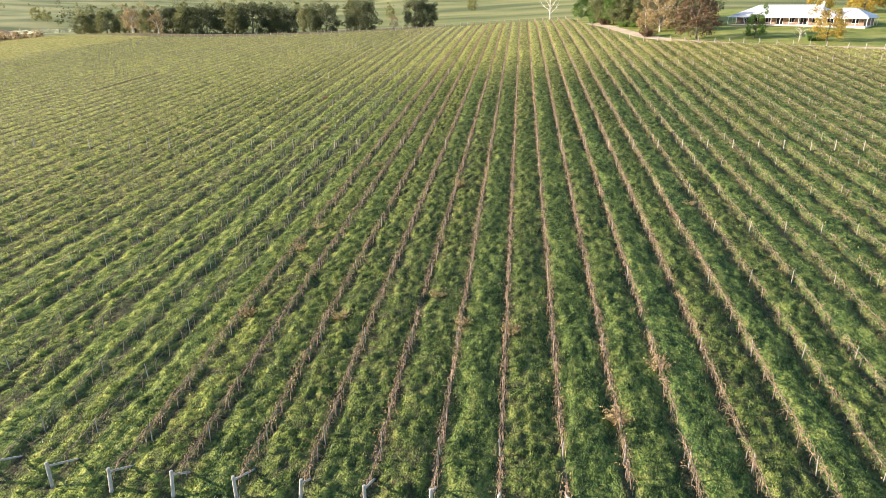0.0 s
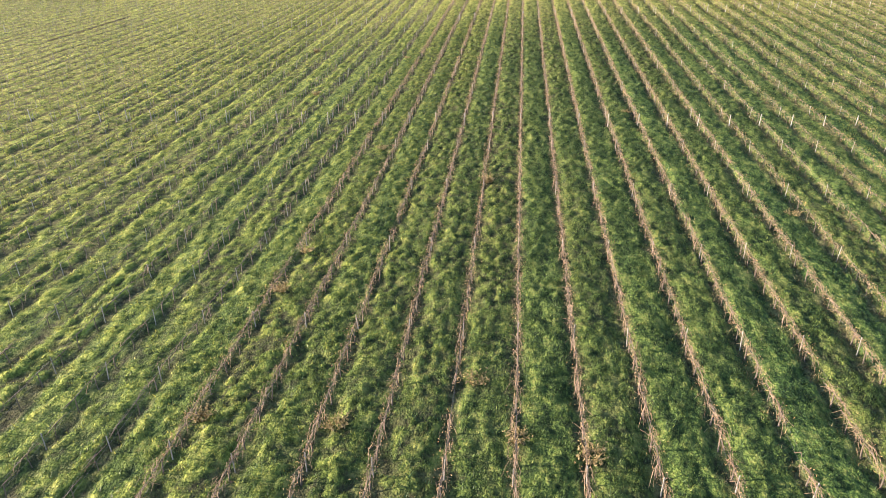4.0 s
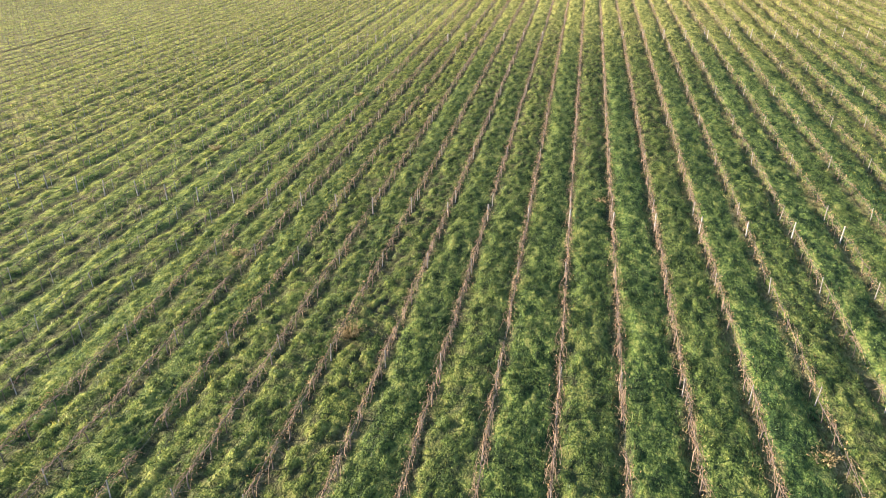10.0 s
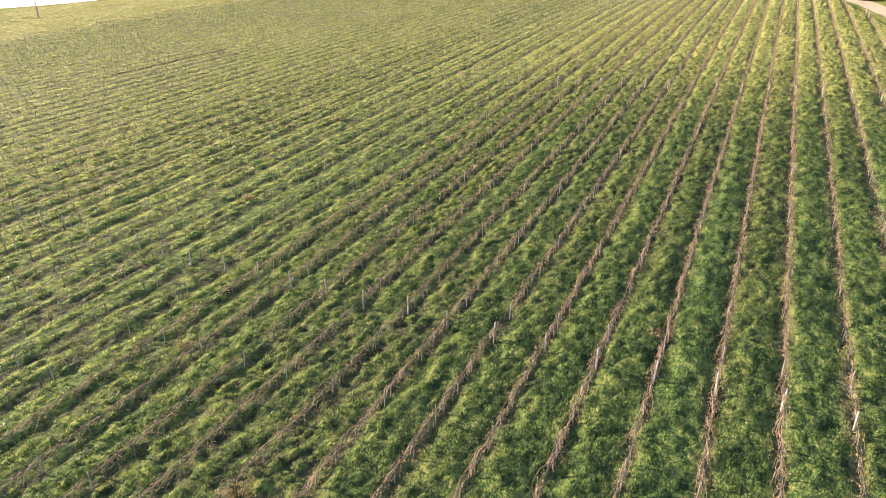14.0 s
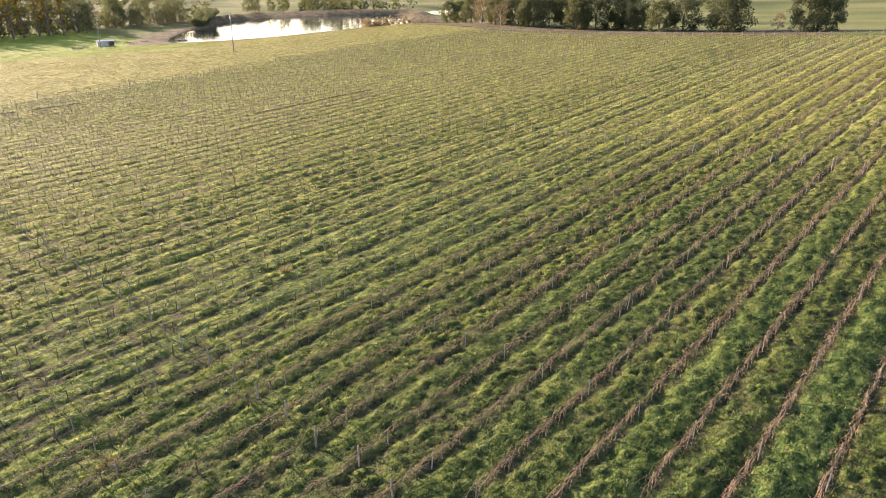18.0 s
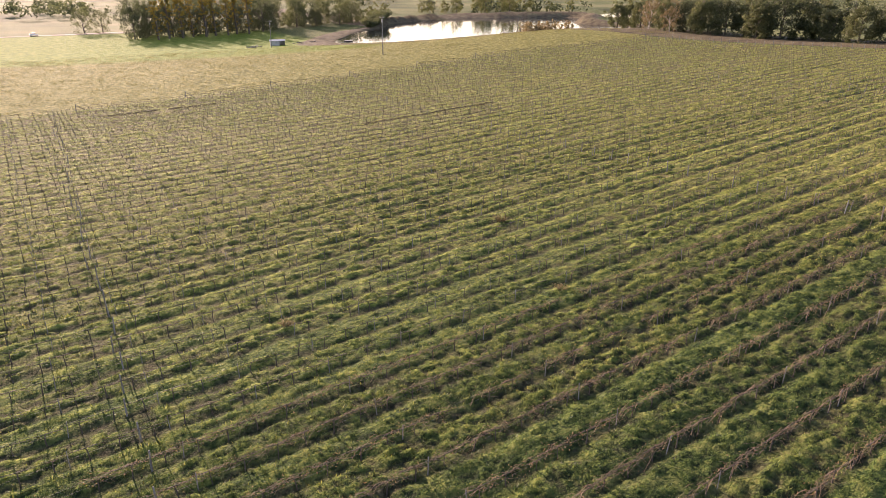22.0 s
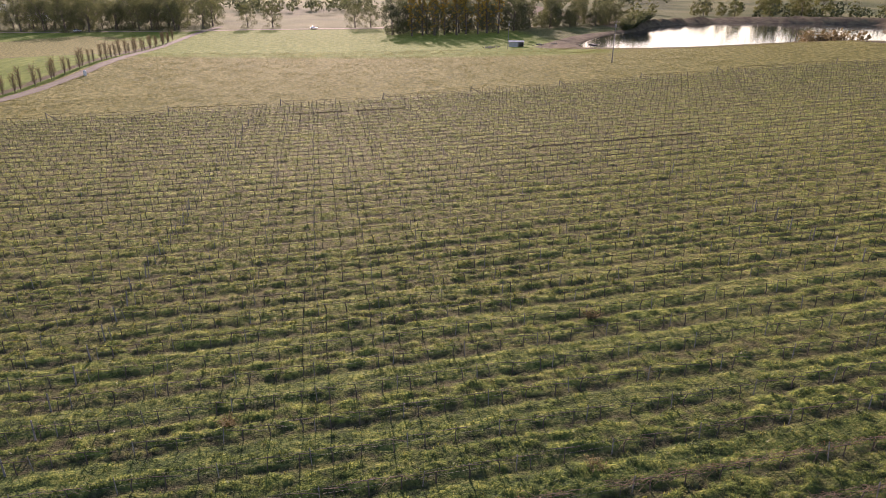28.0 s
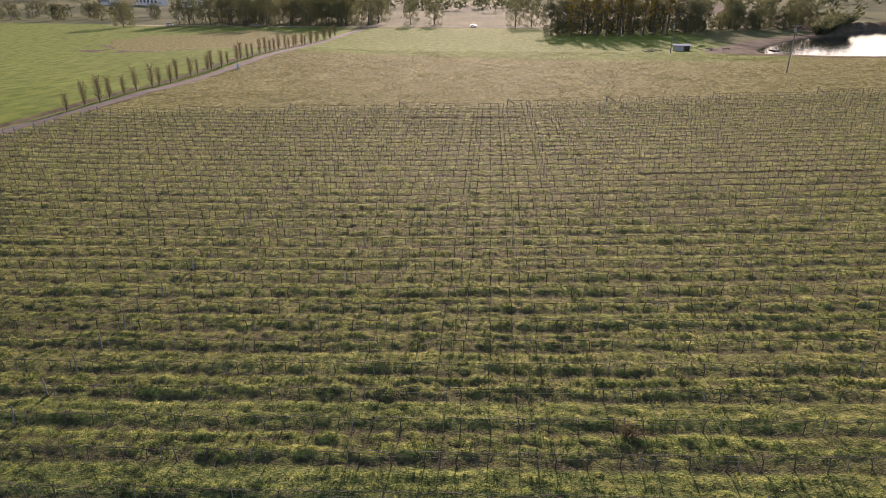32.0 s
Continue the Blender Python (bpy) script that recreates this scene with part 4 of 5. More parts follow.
_k = (_x < west_edge(_y) - 1) & (lattice(24, _x, _y, 2.2) > 0.35)
tufts("meadow_grass", _x[_k], _y[_k], _r.uniform(0.06, 0.15, _k.sum()), 3, DRY_GRASS, "tussocky yellow dry meadow grass", 42, 0.13, 0.7)


# ---- trees ----
def leaf_clumps(r, centres, sizes, per, leaf):
    m = len(centres) * per
    d = r.normal(0, 1, (m, 3))
    d /= np.linalg.norm(d, axis=1, keepdims=True)
    c = np.repeat(centres, per, 0) + d * (np.repeat(sizes, per) * r.random(m) ** 0.3)[:, None] * [1, 1, 0.8]
    a, b = r.normal(0, 1, (m, 3)), r.normal(0, 1, (m, 3))
    a *= (leaf * r.uniform(0.6, 1.4, m) / np.linalg.norm(a, axis=1))[:, None]
    b *= (leaf * r.uniform(0.5, 1.0, m) / np.linalg.norm(b, axis=1))[:, None]
    v = np.stack([c - a, c + b, c + a, c - b * 0.8], 1).reshape(-1, 3)
    return v, np.arange(m * 4).reshape(-1, 4)


def make_tree(seed, tall, spread, leaf_material, bark, label, category="tree", bole=0.14, clumps=72, per=64, leaf=0.25, limbs=9, narrow=False, bare=False):
    """A tree at the origin: tapered trunk, limbs that fork, and a ragged crown of leaf clumps at the limbs' ends."""
    r = np.random.default_rng(seed)
    tree = new("tree")
    tagged(tree, label, category)
    t = np.linspace(0, 1, 6)
    top = tall * (0.92 if narrow else 0.7)
    wander = np.cumsum(r.normal(0, 0.02 * tall if not narrow else 0.006 * tall, (6, 2)), 0)
    trunk = np.stack([wander[:, 0] * t, wander[:, 1] * t, -0.3 + t * (top + 0.3)], -1)
    thick = tall * 0.022
    sheet("trunk", *tubes([trunk], [thick * np.array([1.35, 1.0, 0.85, 0.65, 0.42, 0.2])], 8), bark, tree, smooth_shade=True)
    paths, rads, ends = [], [], [trunk[-1]]
    count = limbs * (3 if narrow else 1)
    for i in range(count):
        s = bole + (0.97 - bole) * (i + r.random()) / count
        start = np.array([np.interp(s, t, trunk[:, c]) for c in range(3)])
        turn = i * 2.4 + r.normal(0, 0.4)
        size = spread * (0.5 if narrow else 1.0) * (1.05 - 0.55 * abs(s - 0.45)) * r.uniform(0.6, 1.05)
        rise = size * (2.2 if narrow else r.uniform(0.25, 0.9)) + (0 if narrow else (tall - top) * s * 0.7)
        way = np.array([np.cos(turn) * size, np.sin(turn) * size, rise])
        u = np.linspace(0, 1, 4)[:, None]
        p = start + way * u + np.array([0, 0, 1]) * (0.15 * size * np.sin(u * 3.0)) + r.normal(0, 0.03 * size, (4, 3)) * u
        paths.append(p), rads.append(thick * (0.55 if not narrow else 0.3) * np.array([0.8, 0.55, 0.35, 0.15]))
        ends.append(p[-1]), ends.append(p[2])
        for _ in range(3 if not narrow else 1):
            w2 = way * r.uniform(0.3, 0.6) + r.normal(0, 0.3 * size, 3) + [0, 0, 0.15 * size]
            q = p[2] + w2 * u
            paths.append(q), rads.append(thick * 0.25 * np.array([0.8, 0.6, 0.4, 0.15]))
            ends.append(q[-1])
    sheet("limb", *tubes(paths, rads, 3), bark, tree)
    if not bare:
        ends = np.array(ends)
        pick = ends[r.integers(len(ends), size=clumps)] + r.normal(0, 0.06 * spread, (clumps, 3))
        if not narrow:
            u, a = r.random(clumps), r.random(clumps) * 2 * np.pi
            wide = spread * np.sin(np.pi * (0.12 + 0.82 * u) ** 0.75) ** 0.55 * r.uniform(0.35, 1.0, clumps) ** 0.5
            body = np.stack([wide * np.cos(a) + trunk[-2][0] * u, wide * np.sin(a) + trunk[-2][1] * u, tall * (bole * 0.7 + (0.97 - bole * 0.7) * u)], -1)
            body[:, 2] += r.normal(0, 0.03 * tall, clumps)
            pick = np.where(r.random(clumps)[:, None] < 0.72, body, pick)
        sizes = r.uniform(0.2, 0.42, clumps) * spread * (0.35 if narrow else 0.8)
        sheet("crown", *leaf_clumps(r, pick, sizes, per, leaf), leaf_material, tree)
    return tree


def plant(base, spots, group="", seed=0):
    """The base tree goes to the first spot, copies to the others; spots: x, y, height as a share of the base."""
    r = np.random.default_rng(seed)
    if group:
        tagged(base, group=group)
    for i, (x, y, s) in enumerate(spots):
        m = pose(x, y, float(height(x, y)) - 0.05, 0, 0, r.uniform(0, 360)) @ Matrix.Diagonal((s * r.uniform(0.9, 1.1), s * r.uniform(0.9, 1.1), s, 1))
        if i < len(spots) - 1:
            copy_thing(base, m)
        else:
            base.matrix_basis = m


GUMS = "gum trees near the vineyard's far headland"
plant(make_tree(61, 13.0, 5.0, GUM_LEAF, TREE_BARK, "tall olive gum tree with a ragged crown", bole=0.05, clumps=120, per=56, leaf=0.3), [(-240, 250, 0.9), (-232, 258, 1.0), (-246, 264, 0.95), (-226, 264, 0.85), (-214, 250, 0.9), (-186, 222, 0.85), (-166, 219, 0.95), (-140, 216, 0.9), (-104, 214, 0.85), (-84, 219, 1.0), (-150, 226, 1.0), (-122, 224, 0.9)], GUMS, 1)
plant(make_tree(62, 12.0, 5.8, DARK_LEAF, TREE_BARK, "broad dark green gum tree with drooping foliage", bole=0.03, clumps=120, per=56, leaf=0.3), [(-212, 258, 0.85), (-176, 226, 0.95), (-157, 222, 1.0), (-133, 219, 1.1), (-116, 219, 0.8), (-99, 222, 0.95), (-57, 216, 0.95), (-80, 214, 1.0), (-52, 220, 0.8), (-144, 222, 1.0), (-171, 230, 1.0), (-126, 228, 1.0)], GUMS, 2)
plant(make_tree(63, 11, 4.2, TAN_LEAF, PALE_BARK, "thin tan leaved tree with pale limbs", clumps=40, per=50), [(-196, 224, 1.0), (-178, 216, 0.8), (-204, 238, 1.0), (-68, 226, 0.5), (-190, 232, 1.1)], GUMS, 3)
plant(make_tree(64, 15, 4.2, GREEN_LEAF, PALE_BARK, "bare white limbed gum tree", bare=True, limbs=10), [(2, 212, 1.0), (21, 176, 0.5)], "", 4)
plant(make_tree(76, 9, 1.6, GREEN_LEAF, TREE_BARK, "dead bare tree standing on the lake bank", bare=True, limbs=7, bole=0.4), [(-247, 186, 1.0), (-240, 188, 0.9), (-239.5, 189.5, 0.8)], "", 16)
HOME = "garden trees round the homestead"
plant(make_tree(65, 10.5, 5.0, RED_LEAF, TREE_BARK, "round maroon and green garden tree", bole=0.14), [(37.3, 99.5, 1.0), (37, 143, 0.95)], HOME, 5)
plant(make_tree(66, 5.5, 2.6, GREEN_LEAF, TREE_BARK, "small green lawn tree", bole=0.2, leaf=0.16), [(50.8, 97, 1.0), (26, 146, 1.6), (22, 152, 1.6), (29, 160, 1.7), (14, 196, 1.3), (33, 152, 1.7), (18, 168, 1.2)], HOME, 6)
plant(make_tree(67, 7, 3.2, GOLD_LEAF, TREE_BARK, "orange and gold autumn garden tree", bole=0.2, leaf=0.16), [(63.8, 87, 1.0), (98, 150, 1.4), (108, 140, 1.5), (88, 158, 1.3), (118, 132, 1.5), (48, 152, 1.1), (103, 158, 1.6), (126, 138, 1.5)], HOME, 7)
plant(make_tree(68, 9, 3.8, TAN_LEAF, PALE_BARK, "tan autumn tree with many thin stems", bole=0.12, clumps=48), [(31.5, 119.5, 1.0), (34.5, 126, 0.95), (29, 129, 0.9), (47, 146, 1.0), (43, 138, 0.9)], HOME, 8)
plant(make_tree(77, 8, 3.9, GUM_LEAF, TREE_BARK, "bushy olive garden tree by the drive", bole=0.06, clumps=80), [(24, 142, 1.0), (29, 137, 0.9), (19, 162, 1.0), (33, 141, 1.15), (26, 154, 1.1), (41, 129, 0.9), (40, 119, 0.8), (22, 170, 1.0), (47, 141, 1.2)], HOME, 18)
plant(make_tree(75, 4.2, 1.9, TAN_LEAF, PALE_BARK, "leafless pink barked garden tree", bare=True, limbs=14), [(58.3, 88.5, 1.0)], HOME, 15)
WOOD = "valley woods"
_gum = [(-430 - 12 * (i % 4) + 5 * math.sin(i * 2.7), -186 + 5.2 * i + 4 * math.sin(i * 4.1), 0.7 + 0.25 * abs(math.sin(i * 1.7))) for i in range(22)]
_gum += [(-455, -41, 0.7), (-460, -26, 0.7), (-447, 27, 0.7), (-448, 37, 0.65), (-474, -66, 0.9), (-480, -90, 0.9), (-500, -120, 0.9), (-505, -150, 0.9)]
_gum += [(-446 - 17 * (i % 5) + 4 * math.sin(i * 1.9), -184 + 4.6 * i + 3 * math.sin(i * 5.3), 0.62 + 0.22 * abs(math.sin(i * 2.9))) for i in range(26)]
_gum += [(-470 - 25 * (i % 3), -330 + 11 * i, 0.5 + 0.12 * abs(math.sin(i * 3.1))) for i in range(7)]
plant(make_tree(69, 20, 8.2, GUM_LEAF, TREE_BARK, "tall valley gum tree with a dense crown", clumps=84, per=48, leaf=0.34, bole=0.05), _gum, WOOD, 9)
plant(make_tree(70, 21, 4.8, GOLD_LEAF, TREE_BARK, "tall golden poplar in the valley", narrow=True, clumps=90, per=48, leaf=0.28, bole=0.05), [(-372 - 4 * (i % 2) - 0.33 * 6.5 * i, 56 + 6.5 * i, 0.85 + 0.2 * abs(math.sin(i * 2.1))) for i in range(9)], WOOD, 10)
_dark = [(-382 - 11 * (i % 4) - 0.33 * 4.6 * i, 46 + 4.6 * i + 3 * math.sin(i * 3.3), 0.85 + 0.3 * abs(math.sin(i * 1.3))) for i in range(20)]
_dark += [(-611, 354, 0.7), (-616, 362, 0.6)]
_dark += [(-470 - 22 * (i % 4), -440 + 12 * i, 0.5 + 0.15 * abs(math.sin(i * 1.9))) for i in range(18)]
plant(make_tree(71, 18, 7.8, DARK_LEAF, TREE_BARK, "dark valley tree standing in a dense wood", clumps=84, per=48, leaf=0.34, bole=0.04), _dark, WOOD, 11)
plant(make_tree(79, 15, 6.6, GUM_LEAF, TREE_BARK, "round olive tree crowding the lake shore", clumps=120, per=48, leaf=0.3, bole=0.0), [(-446, 142, 1.0), (-436, 153, 1.1), (-450, 158, 1.15), (-440, 168, 0.75), (-452, 176, 1.05), (-446, 188, 0.9), (-458, 196, 1.0), (-466, 206, 0.95), (-480, 216, 0.9), (-438, 132, 0.8), (-476, 186, 1.1), (-470, 165, 1.2)], WOOD, 17)
plant(make_tree(72, 9.5, 4.0, WILLOW_LEAF, TREE_BARK, "yellow green lakeside willow", bole=0.04, clumps=64, per=48), [(-470, 222, 1.2), (-482, 232, 1.0), (-545, 372, 1.7), (-556, 355, 1.6), (-540, 395, 1.3), (-550, 384, 1.9), (-538, 405, 2.0), (-548, 432, 2.0), (-556, 418, 1.8), (-566, 348, 1.2), (-572, 400, 1.6), (-574, 336, 1.1), (-580, 330, 1.0), (-520, 440, 1.1), (-535, 480, 1.0), (-600, 300, 1.0), (-475, 205, 1.2), (-610, 420, 1.6), (-640, 470, 1.6), (-560, 640, 1.4), (-585, 655, 1.6), (-530, 660, 1.3), (-360, 520, 1.3), (-300, 500, 1.2), (-200, 470, 1.2), (-120, 460, 1.0), (-60, 520, 1.2)], WOOD, 12)
plant(make_tree(73, 4.6, 1.7, TAN_LEAF, CANE, "young brown poplar with few leaves still on it", "poplar", bole=0.04, narrow=True, clumps=110, per=16, leaf=0.06, limbs=22), [(-140.5 - 5.5 * i + 0.9 * math.sin(i * 5), -64.9 - 0.5 * math.sin(i * 3), 0.72 + 0.38 * abs(math.sin(i * 2.3))) for i in range(40)], "poplars along the farm road", 13)
plant(make_tree(74, 12, 6.5, GUM_LEAF, TREE_BARK, "broad lone paddock tree"), [(-410, -212, 1.2)], "", 14)


def far_woods():
    """Patches of wood on the far slopes, a grey green mass of crowns."""
    r = np.random.default_rng(77)
    n = 2600
    turn, far = r.uniform(0.32, 1.22, n) * np.pi, r.uniform(640, 1300, n)
    x, y = far * np.cos(turn + 0.0), far * np.sin(turn)
    keep = (lattice(78, x, y, 130.0) > 0.5) & (x < 60)
    x, y = x[keep], y[keep]
    tall = r.uniform(7, 15, len(x))
    c = np.stack([x, y, height(x, y) + tall * 0.5], -1)
    c = np.concatenate([c, c + r.normal(0, 1, c.shape) * [3.0, 3.0, 2.5]])
    v = leaf_clumps(r, c, np.concatenate([tall, tall * 0.8]) * 0.5, 22, 1.5)
    tagged(sheet("far_woods", *v, DARK_LEAF, kind="stuff"), "grey green woods on the distant slopes", "woods")


far_woods()


def make_shrub(seed, size, material, label, category="shrub"):
    r = np.random.default_rng(seed)
    shrub = tagged(new("shrub"), label, category)
    turn = r.random(12) * 2 * np.pi
    u = np.linspace(0, 1, 4)
    stems = np.stack([np.stack([np.cos(a) * u * size * 1.0 * r.uniform(0.4, 1), np.sin(a) * u * size * 1.0 * r.uniform(0.4, 1), -0.1 + u * size * r.uniform(0.45, 0.9)], -1) for a in turn])
    sheet("stem", *tubes(stems, np.tile([[0.03, 0.022, 0.016, 0.008]], (12, 1)) * size, 4), TREE_BARK, shrub)
    tips = np.concatenate([stems[:, -1], stems[:, -2], stems[:, 1]])
    sheet("foliage", *leaf_clumps(r, tips, r.uniform(0.25, 0.4, len(tips)) * size, 34, 0.07 * size + 0.05), material, shrub, "dense small leaves", "stuff")
    return shrub


plant(make_shrub(81, 2.6, RED_LEAF, "dense dark maroon shrub beside the drive"), [(26.5, 108.8, 1.0), (19, 150, 0.9)], "", 21)
plant(make_shrub(82, 3.6, TAN_LEAF, "twiggy tan shrub on the lake bank"), [(-257.5, 213.5, 2.7), (-253.5, 220, 2.8), (-260, 218, 2.3)], "", 22)
_bank = [(LAKE[0] + 1.12 * float(shore(a)) * math.cos(a), LAKE[1] + 1.12 * float(shore(a)) * math.sin(a), 0.7 + 0.5 * abs(math.sin(a * 37))) for a in (-2.75 + 0.055 * i for i in range(19))]
plant(make_shrub(84, 5.0, GUM_LEAF, "rounded olive thicket at the water's edge"), _bank, "thickets along the lake shore", 25)
plant(make_shrub(83, 1.4, GREEN_LEAF, "clipped green garden shrub by the verandah"), [(61, 88.5, 1.1), (24, 139, 1.3), (27, 136, 1.2), (31, 133, 1.0), (16, 158, 1.2)], "", 23)


def make_weed(seed):
    r = np.random.default_rng(seed)
    weed = tagged(new("dry_weed"), "tall clump of dry straw coloured weeds", "weed")
    m = 90
    turn, h = r.random(m) * 2 * np.pi, r.uniform(0.4, 0.95, m)
    u = np.array([0, 0.4, 0.75, 1.0])
    out = h * r.uniform(0.15, 0.75, m)
    p = np.stack([np.cos(turn)[:, None] * (0.12 + out[:, None] * u), np.sin(turn)[:, None] * (0.12 + out[:, None] * u), h[:, None] * (u - 0.25 * u**3)], -1)
    sheet("straw", *tubes(p, np.tile([[0.012, 0.01, 0.008, 0.004]], (m, 1)), 3), STRAW, weed, "thin dry stalks", "stuff")
    heads = p[:, -1] + r.normal(0, 0.05, (m, 3))
    sheet("seed_fluff", *leaf_clumps(r, heads, np.full(m, 0.07), 4, 0.05), STRAW, weed, "fluffy straw seed heads", "stuff")
    return weed


plant(make_weed(91), [(-15.6, -44.8, 1.0), (-4.1, -45.3, 1.1), (-7.3, -44.6, 0.9), (1.7, -53.3, 1.2), (-10.7, -15.3, 1.2), (-22.2, -33.7, 1.0), (4.6, -48.3, 1.2), (-22.0, -45.0, 0.9), (-9.5, -41, 1.0), (-22.2, -28.7, 0.9), (2.6, 4, 0.8), (-41.5, 35.5, 1.1), (-34, 11, 1.0), (-26, 30, 0.9), (12, -20, 0.9), (-21.5, -8, 0.9)], "dry weeds between the rows", 24)


# ---- solid pieces ----
def block(bm, x0, x1, y0, y1, z0, z1, m=None):
    r = bmesh.ops.create_cube(bm, size=1.0)
    fit = Matrix.Translation(((x0 + x1) / 2, (y0 + y1) / 2, (z0 + z1) / 2)) @ Matrix.Diagonal((x1 - x0, y1 - y0, z1 - z0, 1))
    bmesh.ops.transform(bm, matrix=(m @ fit) if m else fit, verts=r["verts"])
    return r["verts"]


def box_part(name, size, material, parent, label="", soft=0.02):
    bm = bmesh.new()
    block(bm, *size)
    if soft:
        bmesh.ops.bevel(bm, geom=bm.edges[:], offset=soft, segments=1, affect="EDGES")
    return part(name, bm, material, parent, label)


def shell_part(name, points, faces, material, parent, thick=0.06, label=""):
    bm = bmesh.new()
    vs = [bm.verts.new(p) for p in points]
    for f in faces:
        bm.faces.new([vs[i] for i in f])
    bmesh.ops.recalc_face_normals(bm, faces=bm.faces[:])
    bmesh.ops.solidify(bm, geom=bm.faces[:], thickness=thick)
    return part(name, bm, material, parent, label)


def hip_roof(name, x0, x1, y0, y1, z0, rise, inset, parent, label=""):
    ym = (y0 + y1) / 2
    p = [(x0, y0, z0), (x1, y0, z0), (x1, y1, z0), (x0, y1, z0), (x0 + inset, ym, z0 + rise), (x1 - inset, ym, z0 + rise)]
    return shell_part(name, p, [(0, 1, 5, 4), (1, 2, 5), (2, 3, 4, 5), (3, 0, 4)], ROOF, parent, 0.08, label)


def wall_part(name, x0, x1, y0, y1, z0, z1, holes, parent):
    """A wall along x from x0 to x1, y0 to y1 thick, with openings cut through; holes: a, b, sill, head."""
    bm = bmesh.new()
    at = x0
    for a, b, lo, hi in sorted(holes):
        block(bm, at, a, y0, y1, z0, z1)
        if lo > z0:
            block(bm, a, b, y0, y1, z0, lo)
        block(bm, a, b, y0, y1, hi, z1)
        at = b
    block(bm, at, x1, y0, y1, z0, z1)
    bmesh.ops.remove_doubles(bm, verts=bm.verts[:], dist=0.001)
    return part(name, bm, BRICK, parent)


def window_part(name, a, b, y, lo, hi, parent):
    bm = bmesh.new()
    f = 0.07
    block(bm, a, a + f, y - 0.05, y + 0.05, lo, hi)
    block(bm, b - f, b, y - 0.05, y + 0.05, lo, hi)
    block(bm, a + f, b - f, y - 0.05, y + 0.05, lo, lo + f)
    block(bm, a + f, b - f, y - 0.05, y + 0.05, hi - f, hi)
    block(bm, (a + b) / 2 - 0.03, (a + b) / 2 + 0.03, y - 0.04, y + 0.04, lo + f, hi - f)
    frame_ob = part(name, bm, TRIM, parent)
    box_part("pane", (a + f, b - f, y - 0.012, y + 0.012, lo + f, hi - f), GLASS, frame_ob, "dark window glass", 0)


def build_house():
    """The homestead: long hipped roof of white steel, a verandah all along the front, a wing at the eastern end."""
    house = tagged(new("house"), "long low homestead with a white steel roof and verandah", "house")
    house.matrix_basis = pose(55.2, 130.6, float(height(66, 120)) + 0.05, 0, 0, math.degrees(math.atan2(-22.5, 28))) @ Matrix.Scale(0.92, 4)
    box_part("floor_slab", (-1.8, 37.5, -3.0, 11, -1.2, 0.15), CONCRETE, house)
    holes = [(2 + 3.4 * i, 3.9 + 3.4 * i, 0.7 if i not in (3, 5) else 0.15, 2.25) for i in range(7)]
    wall_part("wall", 0, 25, 0, 0.25, 0.15, 2.75, holes, house)
    for i, (a, b, lo, hi) in enumerate(holes):
        window_part("window" if lo > 0.5 else "glass_door", a, b, 0.12, lo, hi, house)
    box_part("wall", (0, 0.25, 0.25, 9.5, 0.15, 2.75), BRICK, house)
    box_part("wall", (24.75, 25, 0.25, 9.5, 0.15, 2.75), BRICK, house)
    box_part("wall", (0.25, 24.75, 9.25, 9.5, 0.15, 2.75), BRICK, house)
    holes = [(26.6, 28.4, 0.7, 2.25), (29.8, 31.9, 0.15, 2.25), (33.2, 35.0, 0.7, 2.25)]
    wall_part("wall", 25.2, 36.4, -0.6, -0.35, 0.15, 2.75, holes, house)
    for a, b, lo, hi in holes:
        window_part("window" if lo > 0.5 else "garage_door", a, b, -0.48, lo, hi, house)
    box_part("wall", (25.2, 25.45, -0.35, 8.4, 0.15, 2.75), BRICK, house)
    box_part("wall", (36.15, 36.4, -0.35, 8.4, 0.15, 2.75), BRICK, house)
    box_part("wall", (25.45, 36.15, 8.15, 8.4, 0.15, 2.75), BRICK, house)
    hip_roof("roof", -0.9, 27.5, -0.9, 10.4, 2.95, 2.9, 5.5, house, "pale hipped steel roof")
    hip_roof("wing_roof", 24.6, 37.2, -1.2, 9.0, 2.86, 2.1, 4.6, house, "lower hipped steel roof")
    shell_part("verandah_roof", [(-2.0, -2.9, 2.35), (25.2, -2.9, 2.35), (24.6, -0.8, 2.9), (-0.8, -0.8, 2.9), (-2.0, 8, 2.35), (-0.8, 8, 2.9)], [(0, 1, 2, 3), (4, 0, 3, 5)], ROOF, house, 0.06, "white skillion verandah roof")
    shell_part("verandah_roof", [(25.5, -3.0, 2.3), (38.0, -3.0, 2.3), (37.2, -1.1, 2.82), (25.5, -1.1, 2.82), (38.0, 7, 2.3), (37.2, 7, 2.82)], [(0, 1, 2, 3), (1, 4, 5, 2)], ROOF, house, 0.06, "white skillion verandah roof")
    box_part("fascia", (-2.05, 25.3, -3.0, -2.93, 2.16, 2.36), TRIM, house)
    box_part("fascia", (25.4, 38.05, -3.1, -3.03, 2.1, 2.31), TRIM, house)
    for i in range(11):
        box_part("verandah_post", (-1.75 + 2.66 * i, -1.63 + 2.66 * i, -2.82, -2.7, 0.15, 2.3), TRIM, house, soft=0.012)
    for i in range(5):
        box_part("verandah_post", (26.2 + 2.85 * i, 26.32 + 2.85 * i, -2.92, -2.8, 0.15, 2.25), TRIM, house, soft=0.012)
    for y in (0.5, 3.6, 6.8):
        box_part("verandah_post", (37.62, 37.74, y, y + 0.12, 0.15, 2.25), TRIM, house, soft=0.012)
